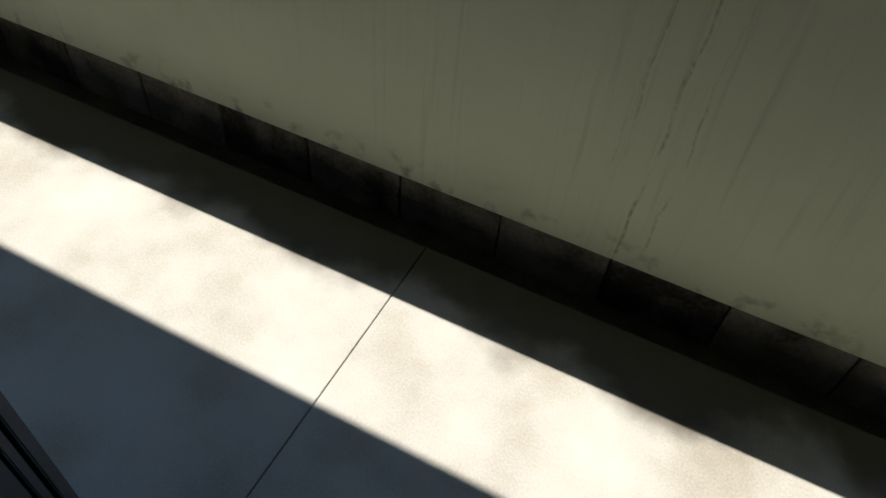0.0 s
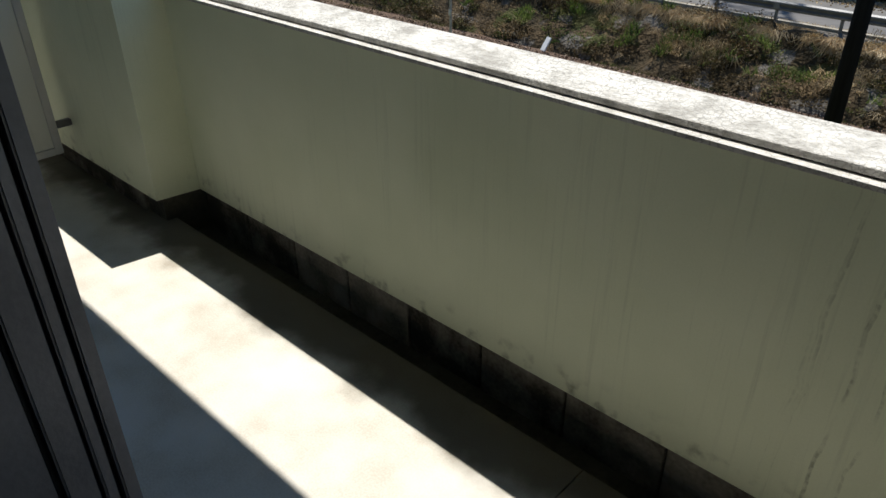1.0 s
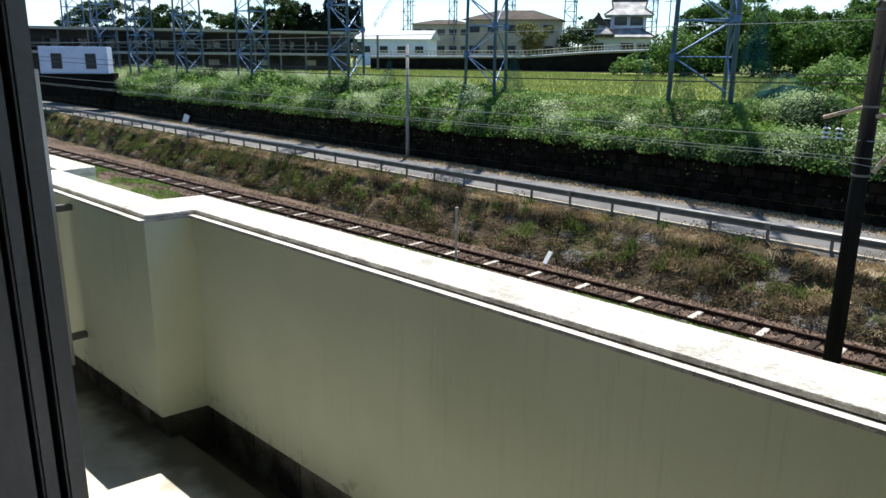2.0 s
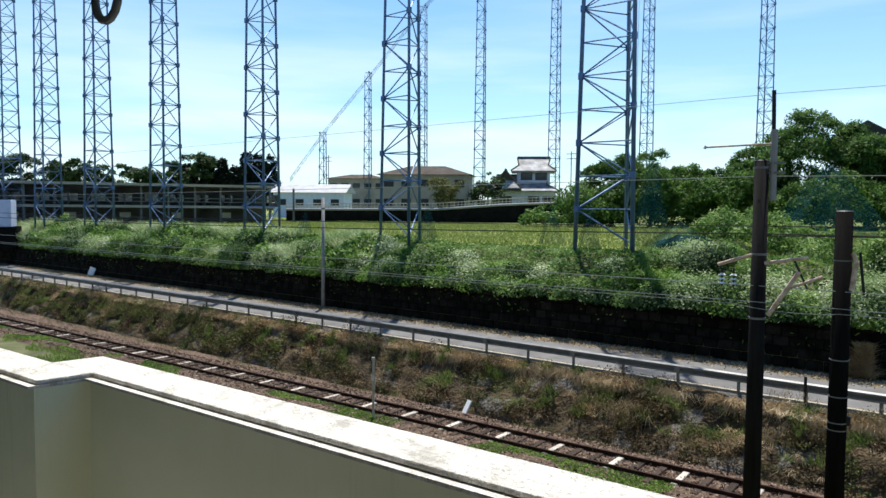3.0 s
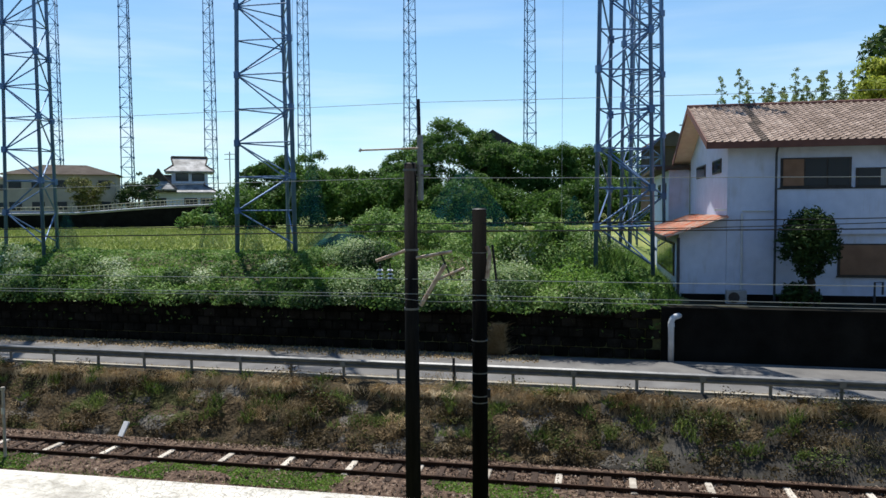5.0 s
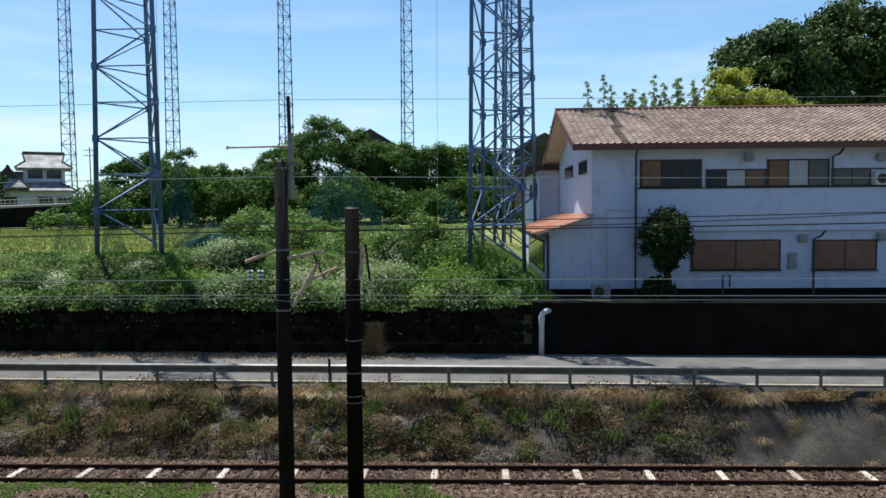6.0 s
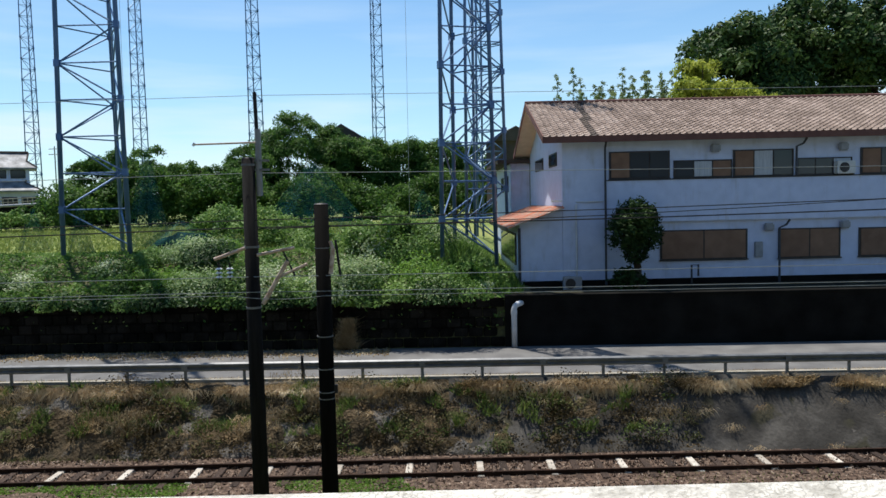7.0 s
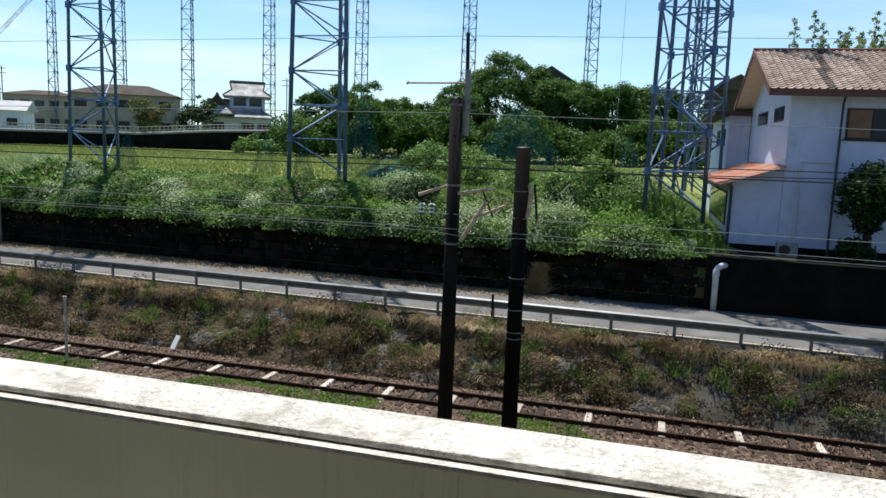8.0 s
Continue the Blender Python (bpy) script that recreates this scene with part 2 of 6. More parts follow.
M = {
    "plaster": stain_mat("cream_plaster", [(0.665, 0.705, 0.51), (0.775, 0.805, 0.61)], (0.17, 0.19, 0.12), 26, 0.9, 0.22),
    "coping": ramp_mat("coping_paint", [(0.33, 0.32, 0.295), (0.57, 0.56, 0.53), (0.68, 0.67, 0.64)], 11, 0.85, 0.9, 55, dist=0.012),
    "skirt": ramp_mat("brown_skirting", [(0.06, 0.052, 0.04), (0.20, 0.18, 0.145), (0.34, 0.31, 0.26)], 6, 0.8, 0.4, 60, objrand=0.35, spec=0.1),
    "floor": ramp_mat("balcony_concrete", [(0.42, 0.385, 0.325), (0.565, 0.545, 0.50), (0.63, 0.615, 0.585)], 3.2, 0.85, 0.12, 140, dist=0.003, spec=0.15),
    "gutter": ramp_mat("dark_gutter", [(0.03, 0.03, 0.022), (0.13, 0.12, 0.09)], 4, 0.6, 0.3, 50),
    "alu": ramp_mat("grey_aluminium", [(0.14, 0.14, 0.148), (0.20, 0.20, 0.21)], 6, 0.45, 0.05, 90, metal=0.5),
    "gasket": ramp_mat("black_rubber", [(0.012, 0.012, 0.014), (0.03, 0.03, 0.033)], 8, 0.6, 0.1, 90),
    "board": stain_mat("partition_board", [(0.66, 0.66, 0.58), (0.74, 0.74, 0.66)], (0.3, 0.3, 0.22), 8, 0.7, 0.5),
    # Room and outer walls are kept dark to cut bounced light on the balcony.
    "roomwall": ramp_mat("room_wall", [(0.22, 0.20, 0.17), (0.30, 0.28, 0.24)], 3, 0.9, 0.1, 90),
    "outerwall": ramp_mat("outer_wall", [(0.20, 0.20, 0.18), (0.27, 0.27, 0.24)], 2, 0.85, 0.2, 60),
    "soil": ramp_mat("grassy_soil", [(0.05, 0.045, 0.028), (0.08, 0.09, 0.035), (0.13, 0.12, 0.06)], 0.8, 0.95, 0.6, 9, dist=0.08),
    "field": ramp_mat("mown_field", [(0.085, 0.125, 0.028), (0.155, 0.195, 0.045), (0.26, 0.26, 0.09)], 0.12, 0.95, 0.5, 3, dist=0.06),
    "ballast": ramp_mat("ballast", [(0.045, 0.027, 0.019), (0.13, 0.086, 0.061), (0.37, 0.295, 0.235)], 7, 0.9, 0.9, 22, island=0.5, dist=0.04),
    "asphalt": ramp_mat("old_asphalt", [(0.085, 0.083, 0.083), (0.125, 0.122, 0.12), (0.165, 0.162, 0.158)], 0.9, 0.9, 0.3, 60, dist=0.01),
    "slope": ramp_mat("weedy_slope", [(0.010, 0.008, 0.004), (0.034, 0.025, 0.012), (0.08, 0.056, 0.030), (0.20, 0.145, 0.08)], 1.1, 0.95, 1.0, 9, dist=0.12),
    "slopeconc": ramp_mat("mossy_concrete", [(0.018, 0.016, 0.013), (0.043, 0.039, 0.034), (0.095, 0.088, 0.078)], 0.9, 0.85, 0.6, 10, dist=0.03),
    # Shade on the wall's face is put into these near-black stone and joint colours.
    "stone": ramp_mat("shaded_mossy_stone", [(0.005, 0.005, 0.004), (0.009, 0.0085, 0.007), (0.022, 0.020, 0.017)], 2.0, 0.95, 0.8, 16, spec=0.03, objrand=0.25, island=0.25, dist=0.04),
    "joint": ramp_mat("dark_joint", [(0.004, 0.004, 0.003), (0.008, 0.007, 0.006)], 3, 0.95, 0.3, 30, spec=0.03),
    # Concrete kept near black: the walls' shade is put into its colour.
    "retain": ramp_mat("shaded_concrete", [(0.006, 0.006, 0.0055), (0.015, 0.0145, 0.013)], 1.2, 0.95, 0.4, 20, spec=0.03),
    "yard": ramp_mat("shaded_yard_soil", [(0.015, 0.014, 0.010), (0.03, 0.029, 0.02), (0.06, 0.058, 0.04)], 1.5, 0.95, 0.6, 14, spec=0.05, dist=0.04),
    "kerb": ramp_mat("kerb_concrete", [(0.22, 0.20, 0.16), (0.38, 0.35, 0.30)], 3, 0.9, 0.5, 30),
    "galv": ramp_mat("galvanised_steel", [(0.12, 0.124, 0.128), (0.21, 0.214, 0.222)], 3, 0.5, 0.1, 40, metal=0.35),
    "tower": ramp_mat("blue_grey_steel", [(0.065, 0.125, 0.24), (0.115, 0.195, 0.345)], 1.2, 0.5, 0.1, 30, metal=0.3),
    "rust": ramp_mat("rusty_rail", [(0.018, 0.011, 0.008), (0.045, 0.025, 0.018)], 5, 0.85, 0.3, 50, spec=0.1),
    "sleeper": ramp_mat("tarred_sleeper", [(0.022, 0.014, 0.010), (0.06, 0.038, 0.028)], 4, 0.9, 0.6, 40, stretch=(6, 1, 1), objrand=0.3),
    "palesleeper": ramp_mat("pale_concrete_sleeper", [(0.30, 0.265, 0.225), (0.52, 0.48, 0.42)], 4, 0.9, 0.4, 40, objrand=0.4),
    # Backlit shade of the line pole is put into this dark colour.
    "pole": ramp_mat("shade_dark_pole", [(0.008, 0.0078, 0.008), (0.018, 0.0172, 0.0175)], 4, 0.9, 0.5, 40, stretch=(3, 3, 0.3), spec=0.08),
    "poleconc": ramp_mat("concrete_pole", [(0.20, 0.20, 0.20), (0.30, 0.30, 0.30)], 3, 0.85, 0.3, 40),
    "rod": ramp_mat("rusty_pale_rod", [(0.30, 0.19, 0.14), (0.62, 0.52, 0.44)], 7, 0.7, 0.2, 50),
    "porcelain": ramp_mat("white_porcelain", [(0.70, 0.70, 0.70), (0.82, 0.82, 0.82)], 6, 0.2, 0.0, 40, spec=0.6),
    "wire": ramp_mat("wire", [(0.26, 0.28, 0.27), (0.38, 0.40, 0.39)], 2, 0.45, 0.0, 40, metal=0.3),
    "cable": ramp_mat("black_cable", [(0.010, 0.010, 0.012), (0.02, 0.02, 0.024)], 2, 0.6, 0.0, 40),
    # Blue skylight and shade on the fronts are put into this white.
    "white": stain_mat("skylit_white_render", [(0.46, 0.52, 0.68), (0.56, 0.62, 0.79)], (0.26, 0.25, 0.23), 1.6, 0.28, 0.55),
    "tile": ramp_mat("brown_roof_tile", [(0.16, 0.115, 0.09), (0.26, 0.195, 0.16), (0.36, 0.285, 0.24)], 1.2, 0.75, 0.3, 20, objrand=0.25, island=0.25),
    "fascia": ramp_mat("red_brown_fascia", [(0.11, 0.045, 0.035), (0.17, 0.075, 0.055)], 3, 0.7, 0.1, 30),
    "soffit": ramp_mat("beige_soffit", [(0.50, 0.45, 0.36), (0.60, 0.55, 0.45)], 3, 0.8, 0.1, 30),
    "porchtile": ramp_mat("orange_porch_roof", [(0.30, 0.075, 0.03), (0.55, 0.15, 0.06), (0.42, 0.36, 0.30)], 2.2, 0.7, 0.3, 30, island=0.3),
    "shutter": ramp_mat("brown_shutter", [(0.17, 0.095, 0.06), (0.24, 0.14, 0.09)], 2, 0.7, 0.1, 30, objrand=0.2),
    "winframe": ramp_mat("dark_window_frame", [(0.025, 0.022, 0.022), (0.05, 0.045, 0.045)], 4, 0.5, 0.0, 40),
    "glass": glass_mat("dark_glass", (0.03, 0.04, 0.05)),
    "curtain": ramp_mat("pale_curtain", [(0.35, 0.37, 0.40), (0.50, 0.52, 0.55)], 4, 0.9, 0.2, 30, stretch=(6, 6, 0.4)),
    "drain": ramp_mat("dark_downpipe", [(0.03, 0.035, 0.045), (0.06, 0.065, 0.08)], 4, 0.5, 0.0, 40),
    "whitepipe": ramp_mat("grey_white_pipe", [(0.45, 0.47, 0.50), (0.58, 0.60, 0.63)], 4, 0.6, 0.0, 40),
    "hood": ramp_mat("grey_hood", [(0.22, 0.23, 0.25), (0.30, 0.31, 0.33)], 4, 0.5, 0.0, 40),
    # Second line pole: its backlit shade is put into the near-black colour.
    "poleblack": ramp_mat("shade_black_pole", [(0.003, 0.003, 0.003), (0.008, 0.0075, 0.007)], 4, 0.9, 0.5, 40, stretch=(3, 3, 0.3), spec=0.05),
    "acwhite": ramp_mat("off_white_metal", [(0.50, 0.50, 0.48), (0.62, 0.62, 0.60)], 4, 0.5, 0.0, 40),
    "beige": ramp_mat("beige_render", [(0.27, 0.245, 0.21), (0.35, 0.32, 0.275)], 0.8, 0.9, 0.1, 20),
    "greyroof": ramp_mat("grey_roof", [(0.06, 0.05, 0.043), (0.105, 0.09, 0.08)], 0.8, 0.9, 0.2, 12, spec=0.05),
    "paleroof": ramp_mat("pale_glazed_roof", [(0.26, 0.27, 0.29), (0.40, 0.41, 0.43)], 0.8, 0.6, 0.2, 12),
    "gallery": ramp_mat("weathered_steel_deck", [(0.08, 0.085, 0.092), (0.17, 0.175, 0.185)], 0.4, 0.8, 0.1, 10),
    "galleryroof": ramp_mat("pale_deck_edge", [(0.24, 0.225, 0.205), (0.34, 0.32, 0.295)], 0.4, 0.8, 0.1, 10),
    "glazed": ramp_mat("glazed_roof_tile", [(0.10, 0.105, 0.115), (0.22, 0.225, 0.235), (0.42, 0.425, 0.44)], 0.9, 0.6, 0.5, 5, spec=0.2, dist=0.06),
    "olive": leaf_mat("olive_leaf", [(0.05, 0.06, 0.015), (0.12, 0.13, 0.04), (0.20, 0.20, 0.08)], 0.35),
    "bark": ramp_mat("bark", [(0.03, 0.022, 0.015), (0.08, 0.06, 0.045)], 3, 0.95, 0.8, 20, stretch=(1, 1, 0.3)),
    "weed": leaf_mat("weed_leaf", [(0.022, 0.058, 0.012), (0.075, 0.16, 0.028), (0.16, 0.27, 0.06), (0.28, 0.38, 0.14)], 0.36),
    "reed": leaf_mat("silvery_reed", [(0.13, 0.22, 0.07), (0.30, 0.39, 0.18), (0.62, 0.66, 0.48)], 0.40, 0.34),
    "dry": leaf_mat("dry_grass", [(0.17, 0.115, 0.055), (0.38, 0.28, 0.15), (0.62, 0.49, 0.30)], 0.25),
    "straw": leaf_mat("bleached_straw", [(0.33, 0.225, 0.125), (0.56, 0.43, 0.26), (0.76, 0.63, 0.43)], 0.42),
    "slopegreen": leaf_mat("dull_green_grass", [(0.035, 0.06, 0.014), (0.085, 0.135, 0.028), (0.19, 0.24, 0.07)], 0.4),
    "slopeweed": leaf_mat("olive_weed", [(0.04, 0.05, 0.015), (0.085, 0.095, 0.028), (0.16, 0.155, 0.055)], 0.35, 0.16, 1.0),
    "grass": leaf_mat("green_grass", [(0.05, 0.11, 0.015), (0.11, 0.21, 0.03), (0.20, 0.31, 0.06)], 0.4),
    "moss": leaf_mat("brown_green_weed", [(0.030, 0.024, 0.010), (0.075, 0.055, 0.024), (0.14, 0.10, 0.05)], 0.3, 0.14, 1.2),
    "treeleaf": leaf_mat("tree_leaf", [(0.02, 0.06, 0.010), (0.065, 0.14, 0.024), (0.15, 0.26, 0.055)], 0.42),
    "darkleaf": leaf_mat("dark_tree_leaf", [(0.007, 0.018, 0.005), (0.024, 0.054, 0.012), (0.07, 0.12, 0.03)], 0.2),
    "hillleaf": leaf_mat("glossy_evergreen_leaf", [(0.012, 0.032, 0.008), (0.04, 0.085, 0.018), (0.11, 0.16, 0.04)], 0.22),
    "shrubleaf": leaf_mat("dark_shrub_leaf", [(0.012, 0.035, 0.010), (0.035, 0.085, 0.018), (0.085, 0.15, 0.035)], 0.35),
    "bright": leaf_mat("bright_weed_leaf", [(0.05, 0.12, 0.015), (0.12, 0.24, 0.03), (0.23, 0.36, 0.07)], 0.45),
    "yellowleaf": leaf_mat("yellow_green_leaf", [(0.14, 0.19, 0.02), (0.30, 0.35, 0.05), (0.46, 0.48, 0.10)], 0.5),
    "bamboo": leaf_mat("bamboo_leaf", [(0.10, 0.14, 0.05), (0.19, 0.25, 0.10), (0.30, 0.36, 0.18)], 0.4),
    "cypress": leaf_mat("cypress_leaf", [(0.004, 0.010, 0.006), (0.012, 0.024, 0.012)], 0.1),
    "palenet": net_mat("pale_net", (0.10, 0.16, 0.26), 0.72),
    "net": net_mat("green_net", (0.006, 0.075, 0.065), 0.66),
    "tarp": ramp_mat("dark_teal_sheet", [(0.003, 0.012, 0.014), (0.007, 0.028, 0.030)], 2, 0.95, 0.8, 8, spec=0.03, dist=0.1),
    "fieldgrass": leaf_mat("yellow_green_grass", [(0.10, 0.15, 0.03), (0.18, 0.235, 0.055), (0.30, 0.32, 0.11)], 0.4),
    # Tile darkened to carry the painted shadow stripe.
    "shadowtile": ramp_mat("shadow_dark_tile", [(0.05, 0.036, 0.028), (0.10, 0.075, 0.06)], 1.5, 0.8, 0.3, 20, objrand=0.25),
    "farwood": ramp_mat("far_hills", [(0.03, 0.06, 0.04), (0.06, 0.09, 0.06)], 0.05, 1.0, 0.0, 1),
}

def add_runs(m, x0, x1, dark):
    """Wavy runs of grime on one stretch of a plastered wall, with a mouldy foot."""
    n, l = m.node_tree.nodes, m.node_tree.links
    b = n["Principled BSDF"]
    src = b.inputs["Base Color"].links[0].from_socket
    geo = n.new("ShaderNodeNewGeometry")
    sep = n.new("ShaderNodeSeparateXYZ")
    l.new(geo.outputs["Position"], sep.inputs[0])

    def math_node(op, a, c):
        k = n.new("ShaderNodeMath")
        k.operation = op
        for i, v in enumerate((a, c)):
            if isinstance(v, (int, float)):
                k.inputs[i].default_value = v
            else:
                l.new(v, k.inputs[i])
        return k.outputs[0]

    def rng(v, a, c, d, e):
        k = n.new("ShaderNodeMapRange")
        k.interpolation_type = "SMOOTHSTEP"
        for i, q in enumerate((a, c, d, e)):
            k.inputs[i + 1].default_value = q
        l.new(v, k.inputs[0])
        return k.outputs[0]

    def tex(scale, detail, vec):
        t = n.new("ShaderNodeTexNoise")
        t.inputs["Scale"].default_value, t.inputs["Detail"].default_value = scale, detail
        l.new(vec, t.inputs[0])
        return t.outputs[0]

    wob = tex(3.6, 5, geo.outputs["Position"])
    u = math_node("ADD", math_node("ADD", sep.outputs[0], math_node("MULTIPLY", sep.outputs[2], -0.03)), math_node("MULTIPLY", wob, 0.07))
    vec = n.new("ShaderNodeCombineXYZ")
    l.new(u, vec.inputs[0])
    l.new(math_node("MULTIPLY", sep.outputs[2], 0.012), vec.inputs[2])
    lines = rng(tex(60.0, 2, vec.outputs[0]), 0.57, 0.72, 0.0, 1.0)
    patch = rng(tex(3.2, 4, geo.outputs["Position"]), 0.34, 0.56, 0.0, 1.0)
    win = math_node("MULTIPLY", rng(sep.outputs[0], x0 - 0.12, x0 + 0.08, 0.0, 1.0), rng(sep.outputs[0], x1 - 0.08, x1 + 0.12, 1.0, 0.0))
    runs = math_node("MULTIPLY", math_node("MULTIPLY", lines, patch), win)
    foot = math_node("MULTIPLY", rng(sep.outputs[2], 0.12, 0.26, 1.0, 0.0), rng(tex(14.0, 6, geo.outputs["Position"]), 0.52, 0.80, 0.0, 0.8))
    al = math_node("MAXIMUM", math_node("MULTIPLY", math_node("MULTIPLY", runs, 0.58), rng(tex(55.0, 3, geo.outputs["Position"]), 0.36, 0.62, 0.25, 1.0)), foot)
    mx = n.new("ShaderNodeMix")
    mx.data_type = "RGBA"
    l.new(al, mx.inputs[0])
    l.new(src, mx.inputs[6])
    mx.inputs[7].default_value = (*dark, 1)
    l.new(mx.outputs[2], b.inputs["Base Color"])


def add_cracks(m, scale, dark):
    """Flaking paint: crooked thin cracks and bare spots."""
    n, l = m.node_tree.nodes, m.node_tree.links
    b = n["Principled BSDF"]
    src = b.inputs["Base Color"].links[0].from_socket
    geo = n.new("ShaderNodeNewGeometry")
    nz = n.new("ShaderNodeTexNoise")
    nz.inputs["Scale"].default_value, nz.inputs["Detail"].default_value = 18.0, 4
    l.new(geo.outputs["Position"], nz.inputs[0])
    ad = n.new("ShaderNodeMix")
    ad.data_type, ad.blend_type = "RGBA", "ADD"
    ad.inputs[0].default_value = 0.06
    l.new(geo.outputs["Position"], ad.inputs[6]), l.new(nz.outputs[1], ad.inputs[7])
    vo = n.new("ShaderNodeTexVoronoi")
    vo.feature = "DISTANCE_TO_EDGE"
    vo.inputs["Scale"].default_value = scale
    l.new(ad.outputs[2], vo.inputs[0])
    r = n.new("ShaderNodeMapRange")
    r.inputs[1].default_value, r.inputs[2].default_value, r.inputs[3].default_value, r.inputs[4].default_value = 0.0, 0.09, 1.0, 0.0
    l.new(vo.outputs[0], r.inputs[0])
    n2 = n.new("ShaderNodeTexNoise")
    n2.inputs["Scale"].default_value, n2.inputs["Detail"].default_value = 5.0, 5
    l.new(geo.outputs["Position"], n2.inputs[0])
    r2 = n.new("ShaderNodeMapRange")
    r2.inputs[1].default_value, r2.inputs[2].default_value = 0.36, 0.58
    l.new(n2.outputs[0], r2.inputs[0])
    mu = n.new("ShaderNodeMath")
    mu.operation = "MULTIPLY"
    l.new(r.outputs[0], mu.inputs[0]), l.new(r2.outputs[0], mu.inputs[1])
    mx = n.new("ShaderNodeMix")
    mx.data_type = "RGBA"
    l.new(mu.outputs[0], mx.inputs[0])
    l.new(src, mx.inputs[6])
    mx.inputs[7].default_value = (*dark, 1)
    l.new(mx.outputs[2], b.inputs["Base Color"])


add_runs(M["plaster"], 0.22, 0.36, (0.10, 0.115, 0.05))
M["band"] = M["white"].copy()
add_runs(M["band"], 11.3, 11.75, (0.20, 0.13, 0.08))
add_runs(M["band"], 17.75, 18.05, (0.16, 0.09, 0.05))


def add_damp_shade(m, y0, dark):
    """Damp blots with a ragged edge, and the parapet's shade, put into the concrete's colour."""
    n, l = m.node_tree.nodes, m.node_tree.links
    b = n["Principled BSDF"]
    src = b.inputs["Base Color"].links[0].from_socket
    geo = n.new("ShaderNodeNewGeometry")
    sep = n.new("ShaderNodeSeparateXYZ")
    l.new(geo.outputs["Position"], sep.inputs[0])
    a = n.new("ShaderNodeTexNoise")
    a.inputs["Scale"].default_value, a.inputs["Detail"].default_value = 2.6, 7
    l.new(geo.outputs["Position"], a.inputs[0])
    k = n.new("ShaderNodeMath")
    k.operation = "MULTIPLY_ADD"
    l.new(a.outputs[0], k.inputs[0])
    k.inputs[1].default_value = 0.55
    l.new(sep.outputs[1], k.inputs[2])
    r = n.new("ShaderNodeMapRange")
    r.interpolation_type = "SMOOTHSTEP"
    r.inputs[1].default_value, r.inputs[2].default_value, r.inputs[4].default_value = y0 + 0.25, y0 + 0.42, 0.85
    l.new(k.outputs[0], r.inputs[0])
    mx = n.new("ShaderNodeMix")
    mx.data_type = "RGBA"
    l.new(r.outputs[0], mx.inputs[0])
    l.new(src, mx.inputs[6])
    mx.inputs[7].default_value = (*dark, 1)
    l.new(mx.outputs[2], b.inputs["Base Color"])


def add_patches(m, scale, lo, colour):
    """Bare patches of another surface that show through."""
    n, l = m.node_tree.nodes, m.node_tree.links
    b = n["Principled BSDF"]
    src = b.inputs["Base Color"].links[0].from_socket
    geo = n.new("ShaderNodeNewGeometry")
    a = n.new("ShaderNodeTexNoise")
    a.inputs["Scale"].default_value, a.inputs["Detail"].default_value = scale, 6
    l.new(geo.outputs["Position"], a.inputs[0])
    r = n.new("ShaderNodeMapRange")
    r.inputs[1].default_value, r.inputs[2].default_value = lo, lo + 0.04
    l.new(a.outputs[0], r.inputs[0])
    mx = n.new("ShaderNodeMix")
    mx.data_type = "RGBA"
    l.new(r.outputs[0], mx.inputs[0])
    l.new(src, mx.inputs[6])
    mx.inputs[7].default_value = (*colour, 1)
    l.new(mx.outputs[2], b.inputs["Base Color"])


add_patches(M["slope"], 0.75, 0.57, (0.12, 0.11, 0.098))
add_patches(M["slope"], 0.9, 0.57, (0.055, 0.058, 0.018))
add_patches(M["slopeconc"], 2.6, 0.70, (0.11, 0.10, 0.09))
add_patches(M["slopeconc"], 0.8, 0.62, (0.035, 0.032, 0.018))
# Damp stains and parapet shade are painted together on the floor beside the gutter.
add_damp_shade(M["floor"], 1.14, (0.085, 0.072, 0.05))
add_cracks(M["coping"], 52.0, (0.30, 0.295, 0.275))

# ---- building blocks ----
def part(name, bm, material, parent=None, label="", smooth=False):
    me = bpy.data.meshes.new(name)
    bmesh.ops.recalc_face_normals(bm, faces=bm.faces)
    bm.to_mesh(me)
    bm.free()
    me.materials.append(material)
    if smooth:
        me.polygons.foreach_set("use_smooth", [True] * len(me.polygons))
    ob = new(name, me)
    if parent is not None:
        ob.parent = parent
    if label:
        ob["label"] = label
    return ob


def shared(name, mesh, parent, m):
    ob = new(name, mesh)
    ob.parent = parent
    ob.matrix_basis = m
    return ob


def raw(name, verts, faces, material, parent=None):
    me = bpy.data.meshes.new(name)
    me.from_pydata(verts, [], faces)
    me.materials.append(material)
    ob = new(name, me)
    if parent is not None:
        ob.parent = parent
    return ob


def empty(name, m=Matrix()):
    ob = new(name)
    ob.empty_display_size = 0.2
    ob.matrix_basis = m
    return ob


def box(bm, x0, x1, y0, y1, z0, z1, bevel=0.0):
    r = bmesh.ops.create_cube(bm, size=1.0)
    bmesh.ops.scale(bm, vec=(x1 - x0, y1 - y0, z1 - z0), verts=r["verts"])
    bmesh.ops.translate(bm, vec=((x0 + x1) / 2, (y0 + y1) / 2, (z0 + z1) / 2), verts=r["verts"])
    if bevel:
        es = list({e for v in r["verts"] for e in v.link_edges})
        bmesh.ops.bevel(bm, geom=es, offset=bevel, segments=2, affect="EDGES")
    return bm


def boxed(*a, **k):
    return box(bmesh.new(), *a, **k)


